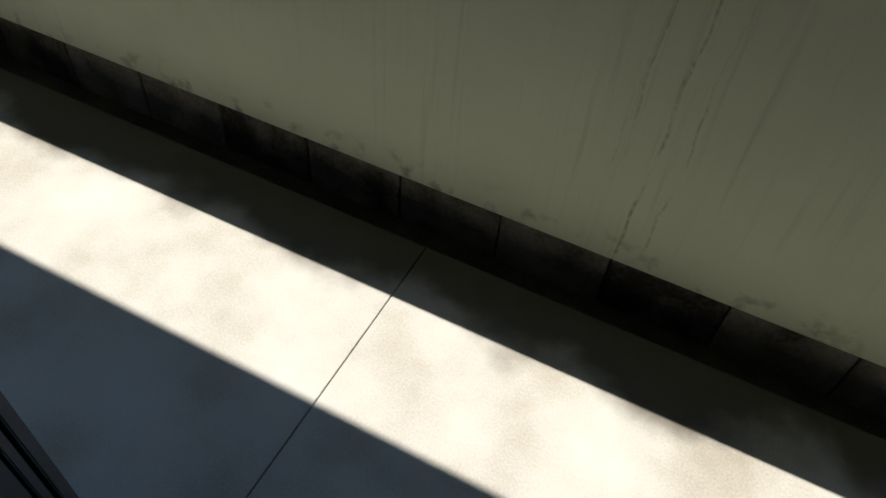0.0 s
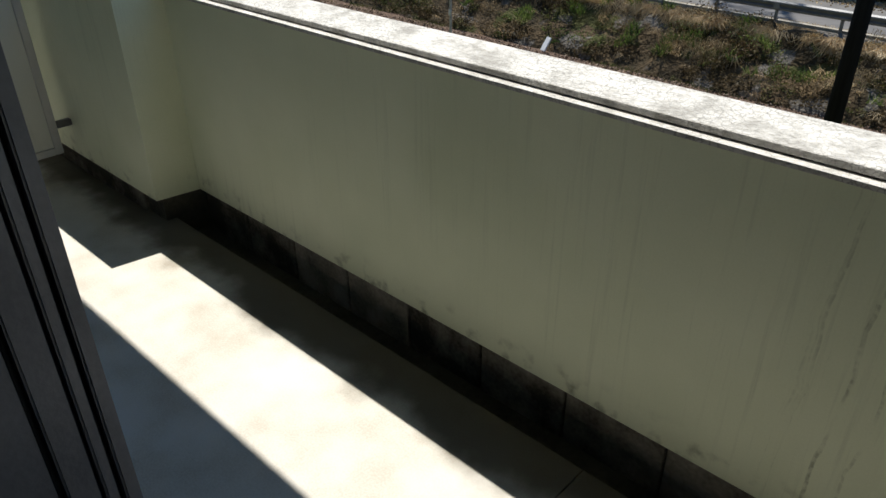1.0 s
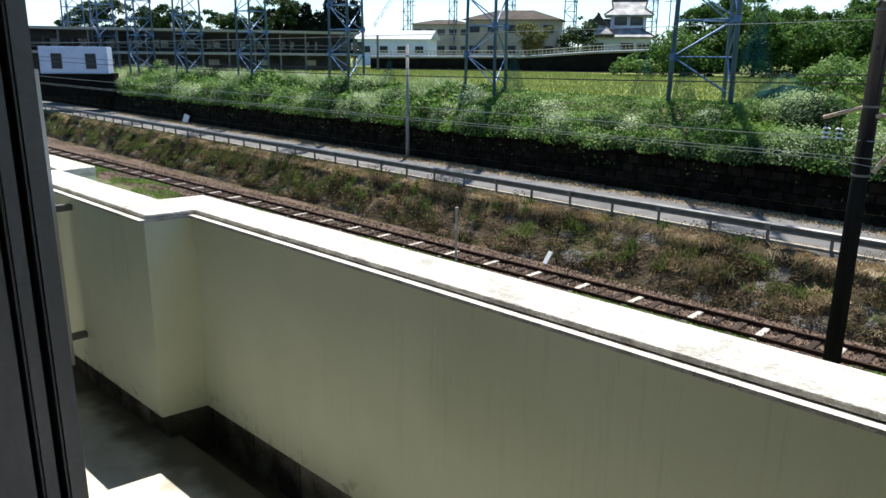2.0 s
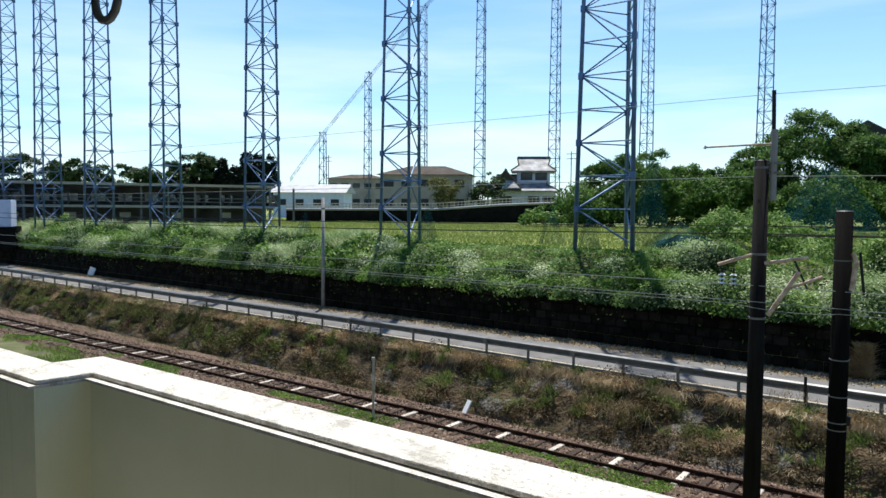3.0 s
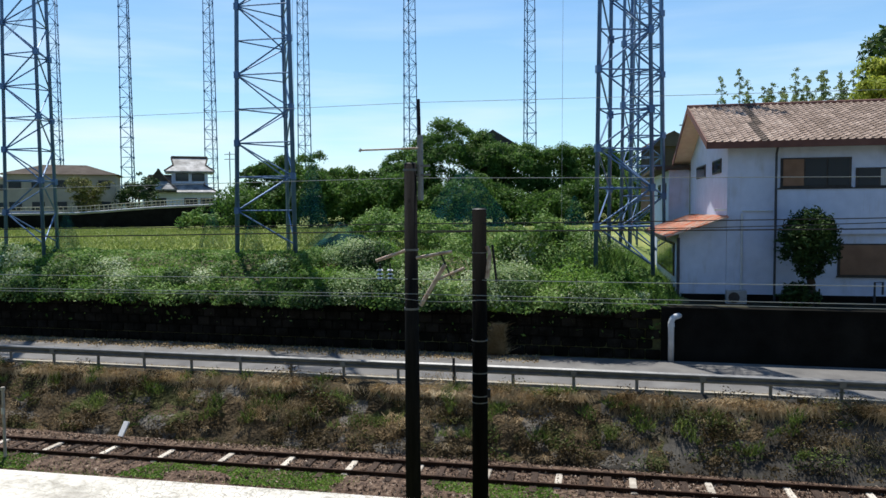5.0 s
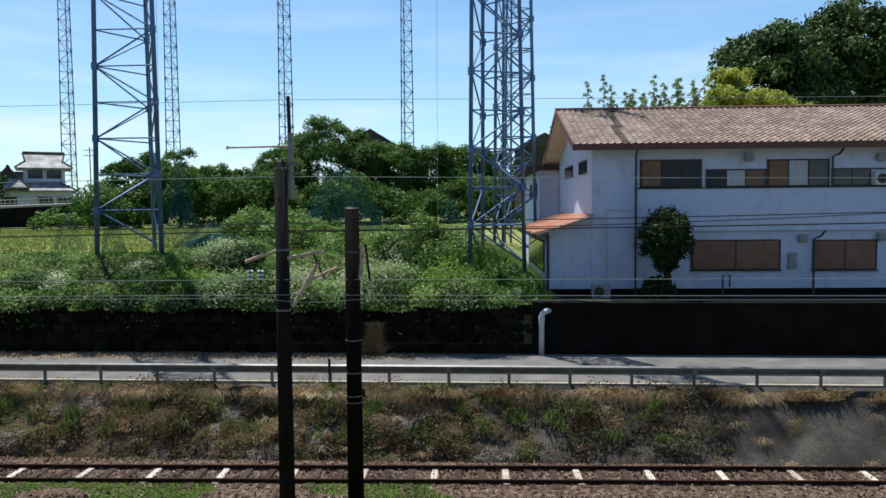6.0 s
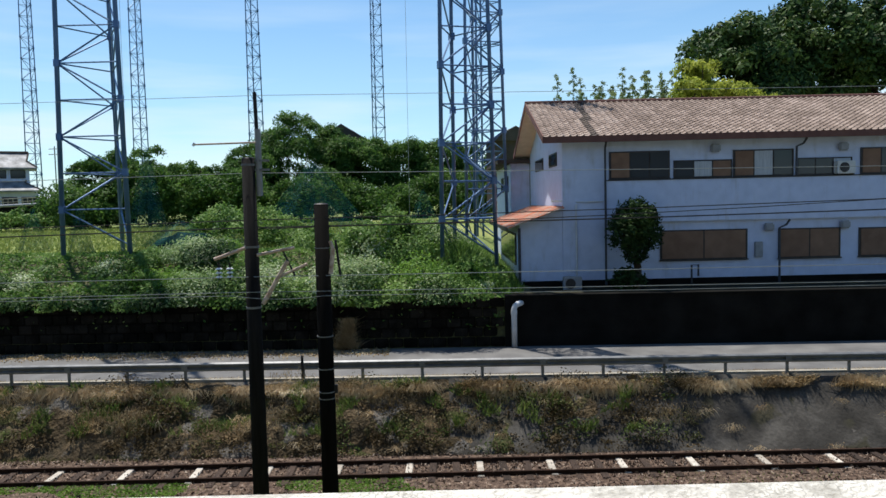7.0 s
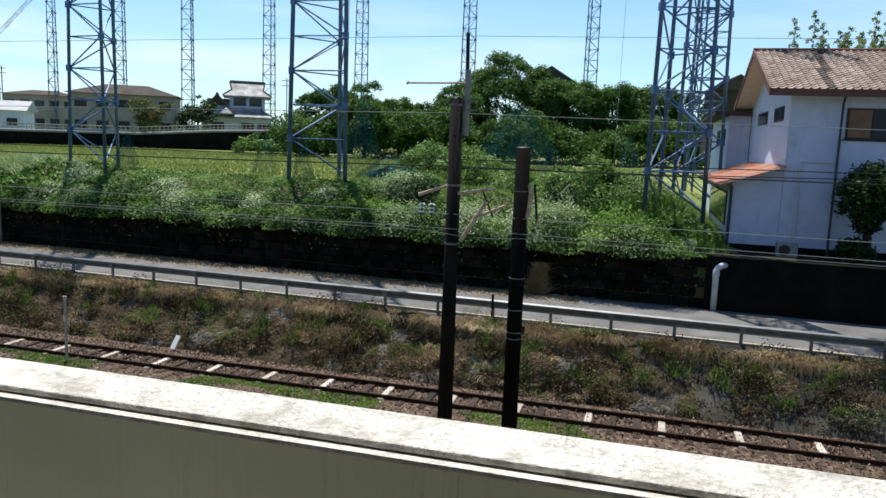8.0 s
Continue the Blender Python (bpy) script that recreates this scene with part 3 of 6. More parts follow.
def tube(bm, p, q, r0, r1=None, n=8, caps=True):
    p, q = Vector(p), Vector(q)
    r1 = r0 if r1 is None else r1
    w = (q - p)
    rot = w.to_track_quat("Z", "Y").to_matrix()
    rings = []
    for c, r in ((p, r0), (q, r1)):
        rings.append([bm.verts.new(c + rot @ Vector((r * math.cos(2 * math.pi * i / n), r * math.sin(2 * math.pi * i / n), 0))) for i in range(n)])
    for i in range(n):
        bm.faces.new((rings[0][i], rings[0][(i + 1) % n], rings[1][(i + 1) % n], rings[1][i]))
    if caps:
        bm.faces.new(rings[0][::-1]), bm.faces.new(rings[1])
    return bm


def tubed(*a, **k):
    return tube(bmesh.new(), *a, **k)


def pipe_path(bm, pts, r, n=8):
    """One unbroken round pipe through the points."""
    pts = [Vector(p) for p in pts]
    rings, up = [], None
    for i, p in enumerate(pts):
        w = (pts[min(i + 1, len(pts) - 1)] - pts[max(i - 1, 0)]).normalized()
        if up is None:
            up = w.orthogonal().normalized()
        up = (up - w * up.dot(w)).normalized()
        s = w.cross(up)
        rings.append([bm.verts.new(p + r * (up * math.cos(2 * math.pi * k / n) + s * math.sin(2 * math.pi * k / n))) for k in range(n)])
    for a, b in zip(rings[:-1], rings[1:]):
        for k in range(n):
            bm.faces.new((a[k], a[(k + 1) % n], b[(k + 1) % n], b[k]))
    bm.faces.new(rings[0][::-1]), bm.faces.new(rings[-1])
    return bm


def prism(bm, poly, z0, z1):
    lo = [bm.verts.new((x, y, z0)) for x, y in poly]
    hi = [bm.verts.new((x, y, z1)) for x, y in poly]
    k = len(poly)
    for i in range(k):
        bm.faces.new((lo[i], lo[(i + 1) % k], hi[(i + 1) % k], hi[i]))
    bm.faces.new(hi), bm.faces.new(lo[::-1])
    return bm


def wall(name, bm, material, label=""):
    return tagged(part(name, bm, material), label=label, kind="structure")


# vegetation, built with arrays
RNG = np.random.default_rng(7)


def soup(name, V, material, k, parent=None, kind="stuff"):
    """V: n x k x 3 corner points, one face each."""
    n = len(V)
    me = bpy.data.meshes.new(name)
    me.vertices.add(n * k)
    me.vertices.foreach_set("co", V.astype(np.float32).ravel())
    me.loops.add(n * k)
    me.loops.foreach_set("vertex_index", np.arange(n * k, dtype=np.int32))
    me.polygons.add(n)
    me.polygons.foreach_set("loop_start", np.arange(0, n * k, k, dtype=np.int32))
    me.polygons.foreach_set("loop_total", np.full(n, k, dtype=np.int32))
    me.update(calc_edges=True)
    me.materials.append(material)
    ob = new(name, me)
    if parent is not None:
        ob.parent = parent
    if kind:
        ob["kind"] = kind
    return ob


def leaf_quads(C, size, droop=0.0, bias=0.9):
    """Diamond leaves; with six columns, the last three say which way the foliage faces."""
    n = len(C)
    if C.shape[1] == 6:
        f = C[:, 3:] * bias + RNG.normal(0, 0.5, (n, 3))
        f /= np.linalg.norm(f, axis=1)[:, None] + 1e-6
        C = C[:, :3]
        d = np.cross(f, RNG.normal(size=(n, 3)))
        d /= np.linalg.norm(d, axis=1)[:, None] + 1e-6
        e = np.cross(f, d)
        s = (size * RNG.uniform(0.6, 1.4, n))[:, None]
        return np.stack([C - d * s, C + e * s * 0.45, C + d * s, C - e * s * 0.45], 1)
    d = RNG.normal(size=(n, 3))
    d[:, 2] = d[:, 2] * 0.7 - droop
    d /= np.linalg.norm(d, axis=1)[:, None]
    e = RNG.normal(size=(n, 3))
    e -= (e * d).sum(1)[:, None] * d
    e /= np.linalg.norm(e, axis=1)[:, None]
    s = (size * RNG.uniform(0.6, 1.4, n))[:, None]
    return np.stack([C - d * s, C + e * s * 0.45, C + d * s, C - e * s * 0.45], 1)


def blade_tris(C, height, width, lean=0.35):
    n = len(C)
    a = RNG.uniform(0, 2 * np.pi, n)
    w = np.c_[np.cos(a), np.sin(a), np.zeros(n)] * (width * RNG.uniform(0.6, 1.4, n))[:, None]
    h = height * RNG.uniform(0.5, 1.3, n)
    tip = C + np.c_[RNG.normal(0, lean, n) * h, RNG.normal(0, lean, n) * h, h]
    return np.stack([C - w, C + w, tip], 1)


def crown_points(balls, count):
    """Points crowded towards the outside of several uneven balls."""
    balls = np.array(balls, float)
    vol = balls[:, 3] * balls[:, 4]
    pick = RNG.choice(len(balls), count, p=vol / vol.sum())
    d = RNG.normal(size=(count, 3))
    d /= np.linalg.norm(d, axis=1)[:, None]
    r = RNG.uniform(0.45, 1.0, count) ** 0.6
    # clumps: pull towards knots on the surface
    out = np.empty((count, 3))
    for i, b in enumerate(balls):
        q = np.where(pick == i)[0]
        if not len(q):
            continue
        kn = RNG.normal(size=(max(8, len(q) // 120), 3))
        kn /= np.linalg.norm(kn, axis=1)[:, None]
        near = kn[np.argmax(d[q] @ kn.T, axis=1)]
        dd = d[q] * 0.78 + near * 0.22
        dd /= np.linalg.norm(dd, axis=1)[:, None]
        jag = 1 + 0.16 * np.sin(7 * dd[:, 0] + i) * np.cos(6 * dd[:, 1]) + RNG.normal(0, 0.10, len(q))
        out[q] = b[:3] + dd * (r[q] * jag)[:, None] * np.array([b[3], b[3], b[4]])
    return out


def clump_crown(balls, count, cr, flat=0.5, per=230):
    """Leaves gathered in many flat sprays over the outside of several balls, with gaps between them."""
    b = np.array(balls, float)
    K = max(42, count // per)
    p = RNG.choice(len(b), K * 3, p=b[:, 3] / b[:, 3].sum())
    d = RNG.normal(size=(K * 3, 3))
    d /= np.linalg.norm(d, axis=1)[:, None]
    d[:, 2] = np.where(RNG.uniform(0, 1, K * 3) < 0.7, np.abs(d[:, 2]), d[:, 2])
    rad = b[p][:, [3, 3, 4]]
    c = b[p][:, :3] + d * rad * RNG.uniform(0.72, 1.04, K * 3)[:, None]
    q = np.linalg.norm((c[:, None, :] - b[None, :, :3]) / b[None][:, :, [3, 3, 4]], axis=2).min(1)
    c = c[q > 0.62][:K]
    r = cr * RNG.uniform(0.5, 1.4, len(c))
    i = RNG.choice(len(c), count, p=r ** 2 / (r ** 2).sum())
    o = np.clip(RNG.normal(0, 0.5, (count, 3)), -1.1, 1.1)
    o[:, 2] = o[:, 2] * flat - 0.35 * (o[:, 0] ** 2 + o[:, 1] ** 2)
    face = o + np.array([0, 0, 0.75])
    face /= np.linalg.norm(face, axis=1)[:, None]
    return np.c_[c[i] + o * r[i][:, None], face]


def tree(name, label, x, y, z, balls, material, count, leaf, trunk_h, trunk_r, group="", spray=0.0):
    """balls: offsets dx, dy, dz and radii across and up; spray: size of the leaf clusters."""
    t = tagged(empty(name, pose(x, y, z)), label=label, category="tree", group=group)
    bm = bmesh.new()
    tube(bm, (0, 0, -0.3), (0.1, 0, trunk_h * 0.55), trunk_r, trunk_r * 0.75)
    tube(bm, (0.1, 0, trunk_h * 0.55), (0, 0.1, trunk_h), trunk_r * 0.75, trunk_r * 0.5)
    part("trunk", bm, M["bark"], t, smooth=True)
    for b in balls[:6]:
        part("limb", tubed((0.05, 0.05, trunk_h * 0.75), (b[0] * 0.8, b[1] * 0.8, b[2]), trunk_r * 0.4, trunk_r * 0.12, n=6), M["bark"], t)
    C = clump_crown(balls, count, spray) if spray else crown_points(balls, count)
    soup("crown", leaf_quads(C, leaf), material, 4, t, kind="")
    return t

# ---- the balcony and the room behind the camera ----
INNER = [(-7, 1.55), (-4.42, 1.55), (-4.40, 1.33), (-2.745, 1.33), (-2.71, 1.55), (4.2, 1.55)]
OUTER = [(4.2, 1.715), (-2.91, 1.715), (-2.95, 1.50), (-4.22, 1.50), (-4.25, 1.715), (-7, 1.715)]


def ring(inset, outset=0.0):
    """Plan of the parapet; its inner face set back, its outer face brought out."""
    return [(x, y + inset) for x, y in INNER] + [(x, y + outset) for x, y in OUTER]


parapet = tagged(part("wall_parapet", prism(bmesh.new(), ring(0), 0.12, 1.088), M["plaster"]),
                 label="cream plastered balcony parapet with dark water streaks", kind="structure")
part("skirting", prism(bmesh.new(), ring(0.03), -0.16, 0.118), M["gutter"], parapet, "dark concrete skirting")
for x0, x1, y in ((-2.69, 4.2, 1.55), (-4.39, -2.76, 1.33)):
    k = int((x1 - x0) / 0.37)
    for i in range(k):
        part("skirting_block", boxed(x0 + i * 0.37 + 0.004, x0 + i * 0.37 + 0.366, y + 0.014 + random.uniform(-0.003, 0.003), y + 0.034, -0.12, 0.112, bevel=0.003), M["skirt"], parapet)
part("drip_lip", prism(bmesh.new(), ring(-0.022), 1.090, 1.102), M["coping"], parapet, "thin white painted lip")
bm = prism(bmesh.new(), ring(0.010, 0.004), 1.104, 1.146)
for v in bm.verts:
    if v.co.z > 1.13 and any(abs(v.co.x - x) < 1e-4 and abs(v.co.y - y - 0.010) < 1e-4 for x, y in INNER):
        v.co.z = 1.124
cop = part("coping", bm, M["coping"], parapet, "white rough painted coping")
bv = cop.modifiers.new("soft_edge", "BEVEL")
bv.width, bv.segments, bv.limit_method = 0.006, 2, "ANGLE"

base = wall("floor", prism(bmesh.new(), [(-7, 0.19), (4.2, 0.19)] + [(x, y + 0.02) for x, y in INNER[::-1]], -0.30, -0.105), M["gutter"], "dark gutter and slab of the balcony")
edges = [-7.0, -3.885, -0.285, 3.315, 4.2]
for a, b in zip(edges[:-1], edges[1:]):
    far = 1.41
    g = 0.002 if abs(a + 0.285) < 0.01 else 0.0012
    h = 0.002 if abs(b + 0.285) < 0.01 else 0.0012
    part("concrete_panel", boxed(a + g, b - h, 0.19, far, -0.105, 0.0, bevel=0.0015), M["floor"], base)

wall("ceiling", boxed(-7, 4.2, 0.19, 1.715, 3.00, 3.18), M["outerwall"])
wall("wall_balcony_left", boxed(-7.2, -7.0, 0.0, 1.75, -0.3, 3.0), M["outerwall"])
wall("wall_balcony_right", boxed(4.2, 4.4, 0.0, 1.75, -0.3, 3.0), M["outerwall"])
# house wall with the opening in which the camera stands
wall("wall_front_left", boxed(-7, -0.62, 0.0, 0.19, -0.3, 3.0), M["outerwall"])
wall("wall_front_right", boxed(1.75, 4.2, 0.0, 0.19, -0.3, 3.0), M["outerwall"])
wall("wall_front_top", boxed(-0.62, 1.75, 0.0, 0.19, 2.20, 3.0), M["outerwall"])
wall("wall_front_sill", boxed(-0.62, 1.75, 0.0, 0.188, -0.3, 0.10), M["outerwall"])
wall("room_floor", boxed(-3, 4, -4, 0.0, -0.1, 0.10), M["soffit"])
wall("room_ceiling", boxed(-3, 4, -4, 0.0, 2.45, 2.6), M["roomwall"])
wall("wall_room_back", boxed(-3, 4, -4.15, -4, 0, 2.6), M["roomwall"])
wall("wall_room_left", boxed(-3.15, -3, -4.15, 0, 0, 2.6), M["roomwall"])
wall("wall_room_right", boxed(4, 4.15, -4.15, 0, 0, 2.6), M["roomwall"])
wall("wall_lower", boxed(-60, 30, -8, 1.38, -6.3, -0.31), M["outerwall"])
wall("roof_upper", boxed(-9, 9, -8, 0.15, 3.18, 3.3), M["outerwall"])
# Unseen upper storeys and side walls, added to block skylight on the facade opposite.
wall("wall_upper_sky_block", boxed(-60, 30, -8, 0.0, 3.31, 12.5), M["outerwall"])
wall("wall_side_left", boxed(-60, -7.21, -8, 0.0, -0.30, 3.17), M["outerwall"])
wall("wall_side_right", boxed(4.41, 30, -8, 0.0, -0.30, 3.17), M["outerwall"])

# the sliding sash at the side of the opening, seen along its edge
sash = tagged(empty("window_1", pose(0, 0, 0)), label="grey aluminium sliding window sash with black gaskets", kind="structure")
for y0, y1, x1, mat, nm in ((0.168, 0.190, -0.364, "alu", "outer_rail"), (0.160, 0.168, -0.384, "gasket", "gasket"), (0.143, 0.160, -0.366, "alu", "middle_rail"),
                            (0.135, 0.143, -0.380, "gasket", "gasket"), (0.095, 0.135, -0.360, "alu", "inner_rail"), (0.085, 0.095, -0.376, "gasket", "gasket"), (0.0, 0.085, -0.365, "alu", "window_frame")):
    part(nm, boxed(-0.62, x1, y0, y1, 0.10, 2.20, bevel=0.003), M[mat], sash)
part("window_track", boxed(-0.36, 1.75, 0.02, 0.17, 0.10, 0.115), M["alu"], sash)

# the board between this balcony and the next
pt = tagged(empty("balcony_partition", pose(-3.61, 0, 0)), label="white partition board in a pale metal frame beside the parapet", category="partition")
part("board", boxed(-0.006, 0.006, 0.22, 1.23, 0.19, 1.70), M["board"], pt)
for y0, y1, z0, z1 in ((1.205, 1.245, 0.16, 1.75), (0.20, 0.24, 0.16, 1.75)):
    part("frame_post", boxed(-0.02, 0.02, y0, y1, z0, z1, bevel=0.003), M["acwhite"], pt)
for z0 in (0.16, 1.71):
    part("frame_rail", boxed(-0.019, 0.019, 0.241, 1.204, z0, z0 + 0.04, bevel=0.003), M["acwhite"], pt)
for z0 in (0.30, 1.02):
    part("bracket", boxed(-0.018, 0.018, 1.246, 1.328, z0, z0 + 0.035, bevel=0.003), M["galv"], pt)

# the steel loop that hangs from the slab above, for a laundry pole
hk = tagged(empty("laundry_hook", pose(-1.06, 0.76, 0)), label="grey steel laundry pole hook hanging under the slab", category="hook")
pts = [(-0.045, 0, 3.00), (-0.045, 0, 2.285)] + [(-0.045 * math.cos(a), 0, 2.285 - 0.045 * math.sin(a)) for a in np.linspace(0.3, math.pi - 0.3, 7)] + [(0.045, 0, 2.285), (0.045, 0, 3.00)]
part("loop", pipe_path(bmesh.new(), pts, 0.009), M["galv"], hk, smooth=True)

# ---- ground, track, road ----
def bend(x):
    return -0.035 * x


def smooth(a, b, v):
    t = min(1.0, max(0.0, (v - a) / (b - a)))
    return t * t * (3 - 2 * t)


def terrain(x, y):
    """Height of the ground."""
    v = y - bend(x)
    if v < 18.6:
        return -6.15
    if v < 23.1:
        return -6.12
    if v < 24.45:
        return -6.12 + 1.95 * (v - 23.1) / 1.35
    if v < 30.0:
        return -4.15
    up = -2.10 + 1.75 * smooth(30.2, 35.5, v) + 0.010 * max(0.0, v - 45)
    flat = -2.15
    return up + (flat - up) * smooth(1.0, 5.0, x) * (1 - smooth(52, 80, v)) if v > 30.15 else -4.15 + (v - 30.0) / 0.15 * 2.0


def ground_sheet():
    xs = [-3000, -800, -300] + list(np.arange(-160, 60.1, 2.5)) + [120, 300, 800, 3000]
    vs = [-3000, -300, -40, 0, 10, 18.5, 18.7, 22.3, 23.1, 23.6, 24.1, 24.45, 24.6, 27, 29.95, 30.0, 30.16, 31, 32, 33, 34, 35, 36, 38, 41, 45, 50, 56, 64, 75, 90, 110, 140, 200, 400, 1000, 3500]
    verts = [(x, v + bend(max(-160, min(60, x))), min(terrain(max(-160, min(60, x)), v + bend(max(-160, min(60, x)))), 3.0)) for x in xs for v in vs]
    k = len(vs)
    faces = [(i * k + j, (i + 1) * k + j, (i + 1) * k + j + 1, i * k + j + 1) for i in range(len(xs) - 1) for j in range(k - 1)]
    ob = raw("ground", verts, faces, M["soil"])
    ob.data.materials.append(M["field"])
    for p in ob.data.polygons:
        if p.center.y - bend(max(-160, min(60, p.center.x))) > 36.5:
            p.material_index = 1
    return tagged(ob, label="weedy ground rising from the railway to the field", kind="structure")


ground_sheet()


def strip(name, x0, x1, step, v0, v1, z, material, thick=0.05, bent=True):
    bm = bmesh.new()
    rows = []
    for x in np.arange(x0, x1 + 0.01, step):
        o = bend(x) if bent else 0
        rows.append([bm.verts.new((x, v0 + o, z - thick)), bm.verts.new((x, v0 + o, z)), bm.verts.new((x, v1 + o, z)), bm.verts.new((x, v1 + o, z - thick))])
    for a, b in zip(rows[:-1], rows[1:]):
        for i in range(4):
            bm.faces.new((a[i], b[i], b[(i + 1) % 4], a[(i + 1) % 4]))
    return part(name, bm, material)


tagged(strip("road", -160, 60, 5, 24.75, 29.75, -4.10, M["asphalt"], 0.2), label="narrow grey asphalt road beside the railway", kind="structure")
tagged(strip("kerb", -160, 60, 5, 24.47, 24.64, -4.02, M["kerb"], 0.2), label="low pale concrete kerb under the guard rail", kind="structure")

# track
TY = 21.02
bed = bmesh.new()
prof = [(18.9, -6.14), (19.6, -5.965), (20.36, -5.965), (20.6, -5.99), (21.45, -5.99), (21.68, -5.965), (22.2, -5.975), (22.6, -6.08)]
rows = []
for x in np.arange(-160, 60.1, 1.0):
    foot = max(22.6, 22.75 + bend(x))
    rows.append([bed.verts.new((x, (y if y < 22.5 else foot) + random.uniform(-0.06, 0.06), z + random.uniform(-0.015, 0.015))) for y, z in prof])
for a, b in zip(rows[:-1], rows[1:]):
    for i in range(7):
        bed.faces.new((a[i], b[i], b[i + 1], a[i + 1]))
tagged(part("ballast_bed", bed, M["ballast"]), label="brown ballast bed of the railway", kind="structure")
n = 40000
C = np.c_[RNG.uniform(-60, 30, n), RNG.uniform(19.3, 22.6, n), RNG.uniform(-5.99, -5.965, n)]
tets = []
for f in range(2):
    a = RNG.normal(size=(n, 3, 3)) * 0.033
    tets.append(C[:, None, :] + a)
tagged(soup("ballast_stones", np.concatenate(tets), M["ballast"], 3), label="loose brown ballast stones")

RAIL = [(1.1 * a_, 1.15 * b_) for a_, b_ in [(-0.062, 0), (0.062, 0), (0.062, 0.012), (0.012, 0.03), (0.010, 0.10), (0.033, 0.108), (0.033, 0.14), (-0.033, 0.14), (-0.033, 0.108), (-0.010, 0.10), (-0.012, 0.03), (-0.062, 0.012)]]


def rail_length(x0, x1, y):
    r = tagged(empty("rail", pose(x0, y, -6.0)), label="rusty brown steel rail on sleepers", category="rail", group="rails of the track")
    bm = bmesh.new()
    ends = [[bm.verts.new((x, a, b)) for a, b in RAIL] for x in (0.004, x1 - x0 - 0.004)]
    for i in range(len(RAIL)):
        j = (i + 1) % len(RAIL)
        bm.faces.new((ends[0][i], ends[1][i], ends[1][j], ends[0][j]))
    bm.faces.new(ends[0][::-1]), bm.faces.new(ends[1])
    part("rail_bar", bm, M["rust"], r)
    for d in (-0.028, 0.014):
        part("fish_plate", boxed(-0.28, 0.28, d, d + 0.014, 0.035, 0.10), M["rust"], r)
    return r


for side in (-1, 1):
    for k in range(-8, 3):
        rail_length(k * 20 + 2.0, k * 20 + 22.0, TY + side * 0.565)
dark = part("railway_sleeper", boxed(-0.11, 0.11, -1.0, 1.0, -0.07, 0.04, bevel=0.01), M["sleeper"])
pale = part("railway_sleeper", boxed(-0.10, 0.10, -0.66, 0.62, -0.07, 0.04, bevel=0.015), M["palesleeper"])
tagged(dark, label="dark tarred wooden sleeper under the rails", category="sleeper", group="sleepers of the track")
tagged(pale, label="pale concrete sleeper under the rails", category="sleeper", group="sleepers of the track")
for k in range(-118, 52):
    x = -0.44 + 0.697 * k
    src = pale if k % 3 == 0 else dark
    m = pose(x, TY + random.uniform(-0.03, 0.03), -5.975 + random.uniform(-0.016, 0.004), 0, 0, random.uniform(-1.5, 1.5))
    if k == -118:
        dark.matrix_basis = m
    elif k == -117:
        pale.matrix_basis = m
    else:
        copy_thing(src, m)

# embankment with weeds, bare concrete towards the building
def slope_strip(name, x0, x1, mat, rough, lift, label):
    bm = bmesh.new()
    rows = []
    for x in np.arange(x0, x1 + 0.01, 0.35):
        r = []
        for i in range(11):
            f = i / 10
            v, z = 22.35 + 2.05 * f, -6.12 + 2.0 * f
            d = rough * noise.noise(Vector((x * 0.7, v * 1.3, 3.1))) + rough * 0.5 * noise.noise(Vector((x * 2.3, v * 3.1, 9.0))) if 0 < i < 10 else 0
            r.append(bm.verts.new((x, v + bend(x) - 0.7 * (d + lift), z + 0.7 * (d + lift))))
        rows.append(r)
    for a, b in zip(rows[:-1], rows[1:]):
        for i in range(10):
            bm.faces.new((a[i], b[i], b[i + 1], a[i + 1]))
    return tagged(part(name, bm, mat, smooth=True), label=label, kind="structure")


slope_strip("embankment", -160, 5.6, M["slope"], 0.34, 0.04, "weedy earth embankment between railway and road")
slope_strip("embankment_concrete", 0.8, 60, M["slopeconc"], 0.10, 0.07, "dark stained sprayed concrete embankment")


def slope_points(n, x0, x1, f0, f1):
    x = RNG.uniform(x0, x1, n)
    f = RNG.uniform(f0, f1, n)
    return np.c_[x, 22.32 + 2.05 * f - 0.035 * x, -6.06 + 2.0 * f]


def clump(P, keep, freq, seed):
    """Keeps the points where a slow noise is high, so that they stand in patches."""
    q = np.array([noise.noise(Vector((p[0] * freq, p[1] * freq * 1.7, seed))) for p in P])
    return P[q > keep]


tagged(soup("dry_grass", blade_tris(clump(slope_points(105000, -110, 34, 0.80, 0.945), 0.0, 0.9, 1.0) + np.array([0, -0.12, 0.04]), 0.13, 0.014, 1.4), M["dry"], 3), label="dry straw-coloured grass along the top of the embankment")


def drooping(C, reach, drop, width):
    """Long bent blades that lean out towards the railway and hang down."""
    n = len(C)
    k = RNG.uniform(0.5, 1.3, n)
    side = RNG.normal(0, 0.27, n) * np.clip(reach * 4, 0.3, 1.2)
    mid = C + np.c_[side * 0.6, -reach * 0.6 * k, 0.05 * RNG.uniform(-0.5, 1.6, n)]
    tip = C + np.c_[side * 1.3, -reach * k, -drop * k * RNG.uniform(0.6, 1.2, n)]
    w = np.c_[np.full(n, width), np.zeros(n), np.zeros(n)]
    return np.concatenate([np.stack([C - w, C + w, mid], 1), np.stack([mid - w, mid + w, tip], 1)])


tufts = []
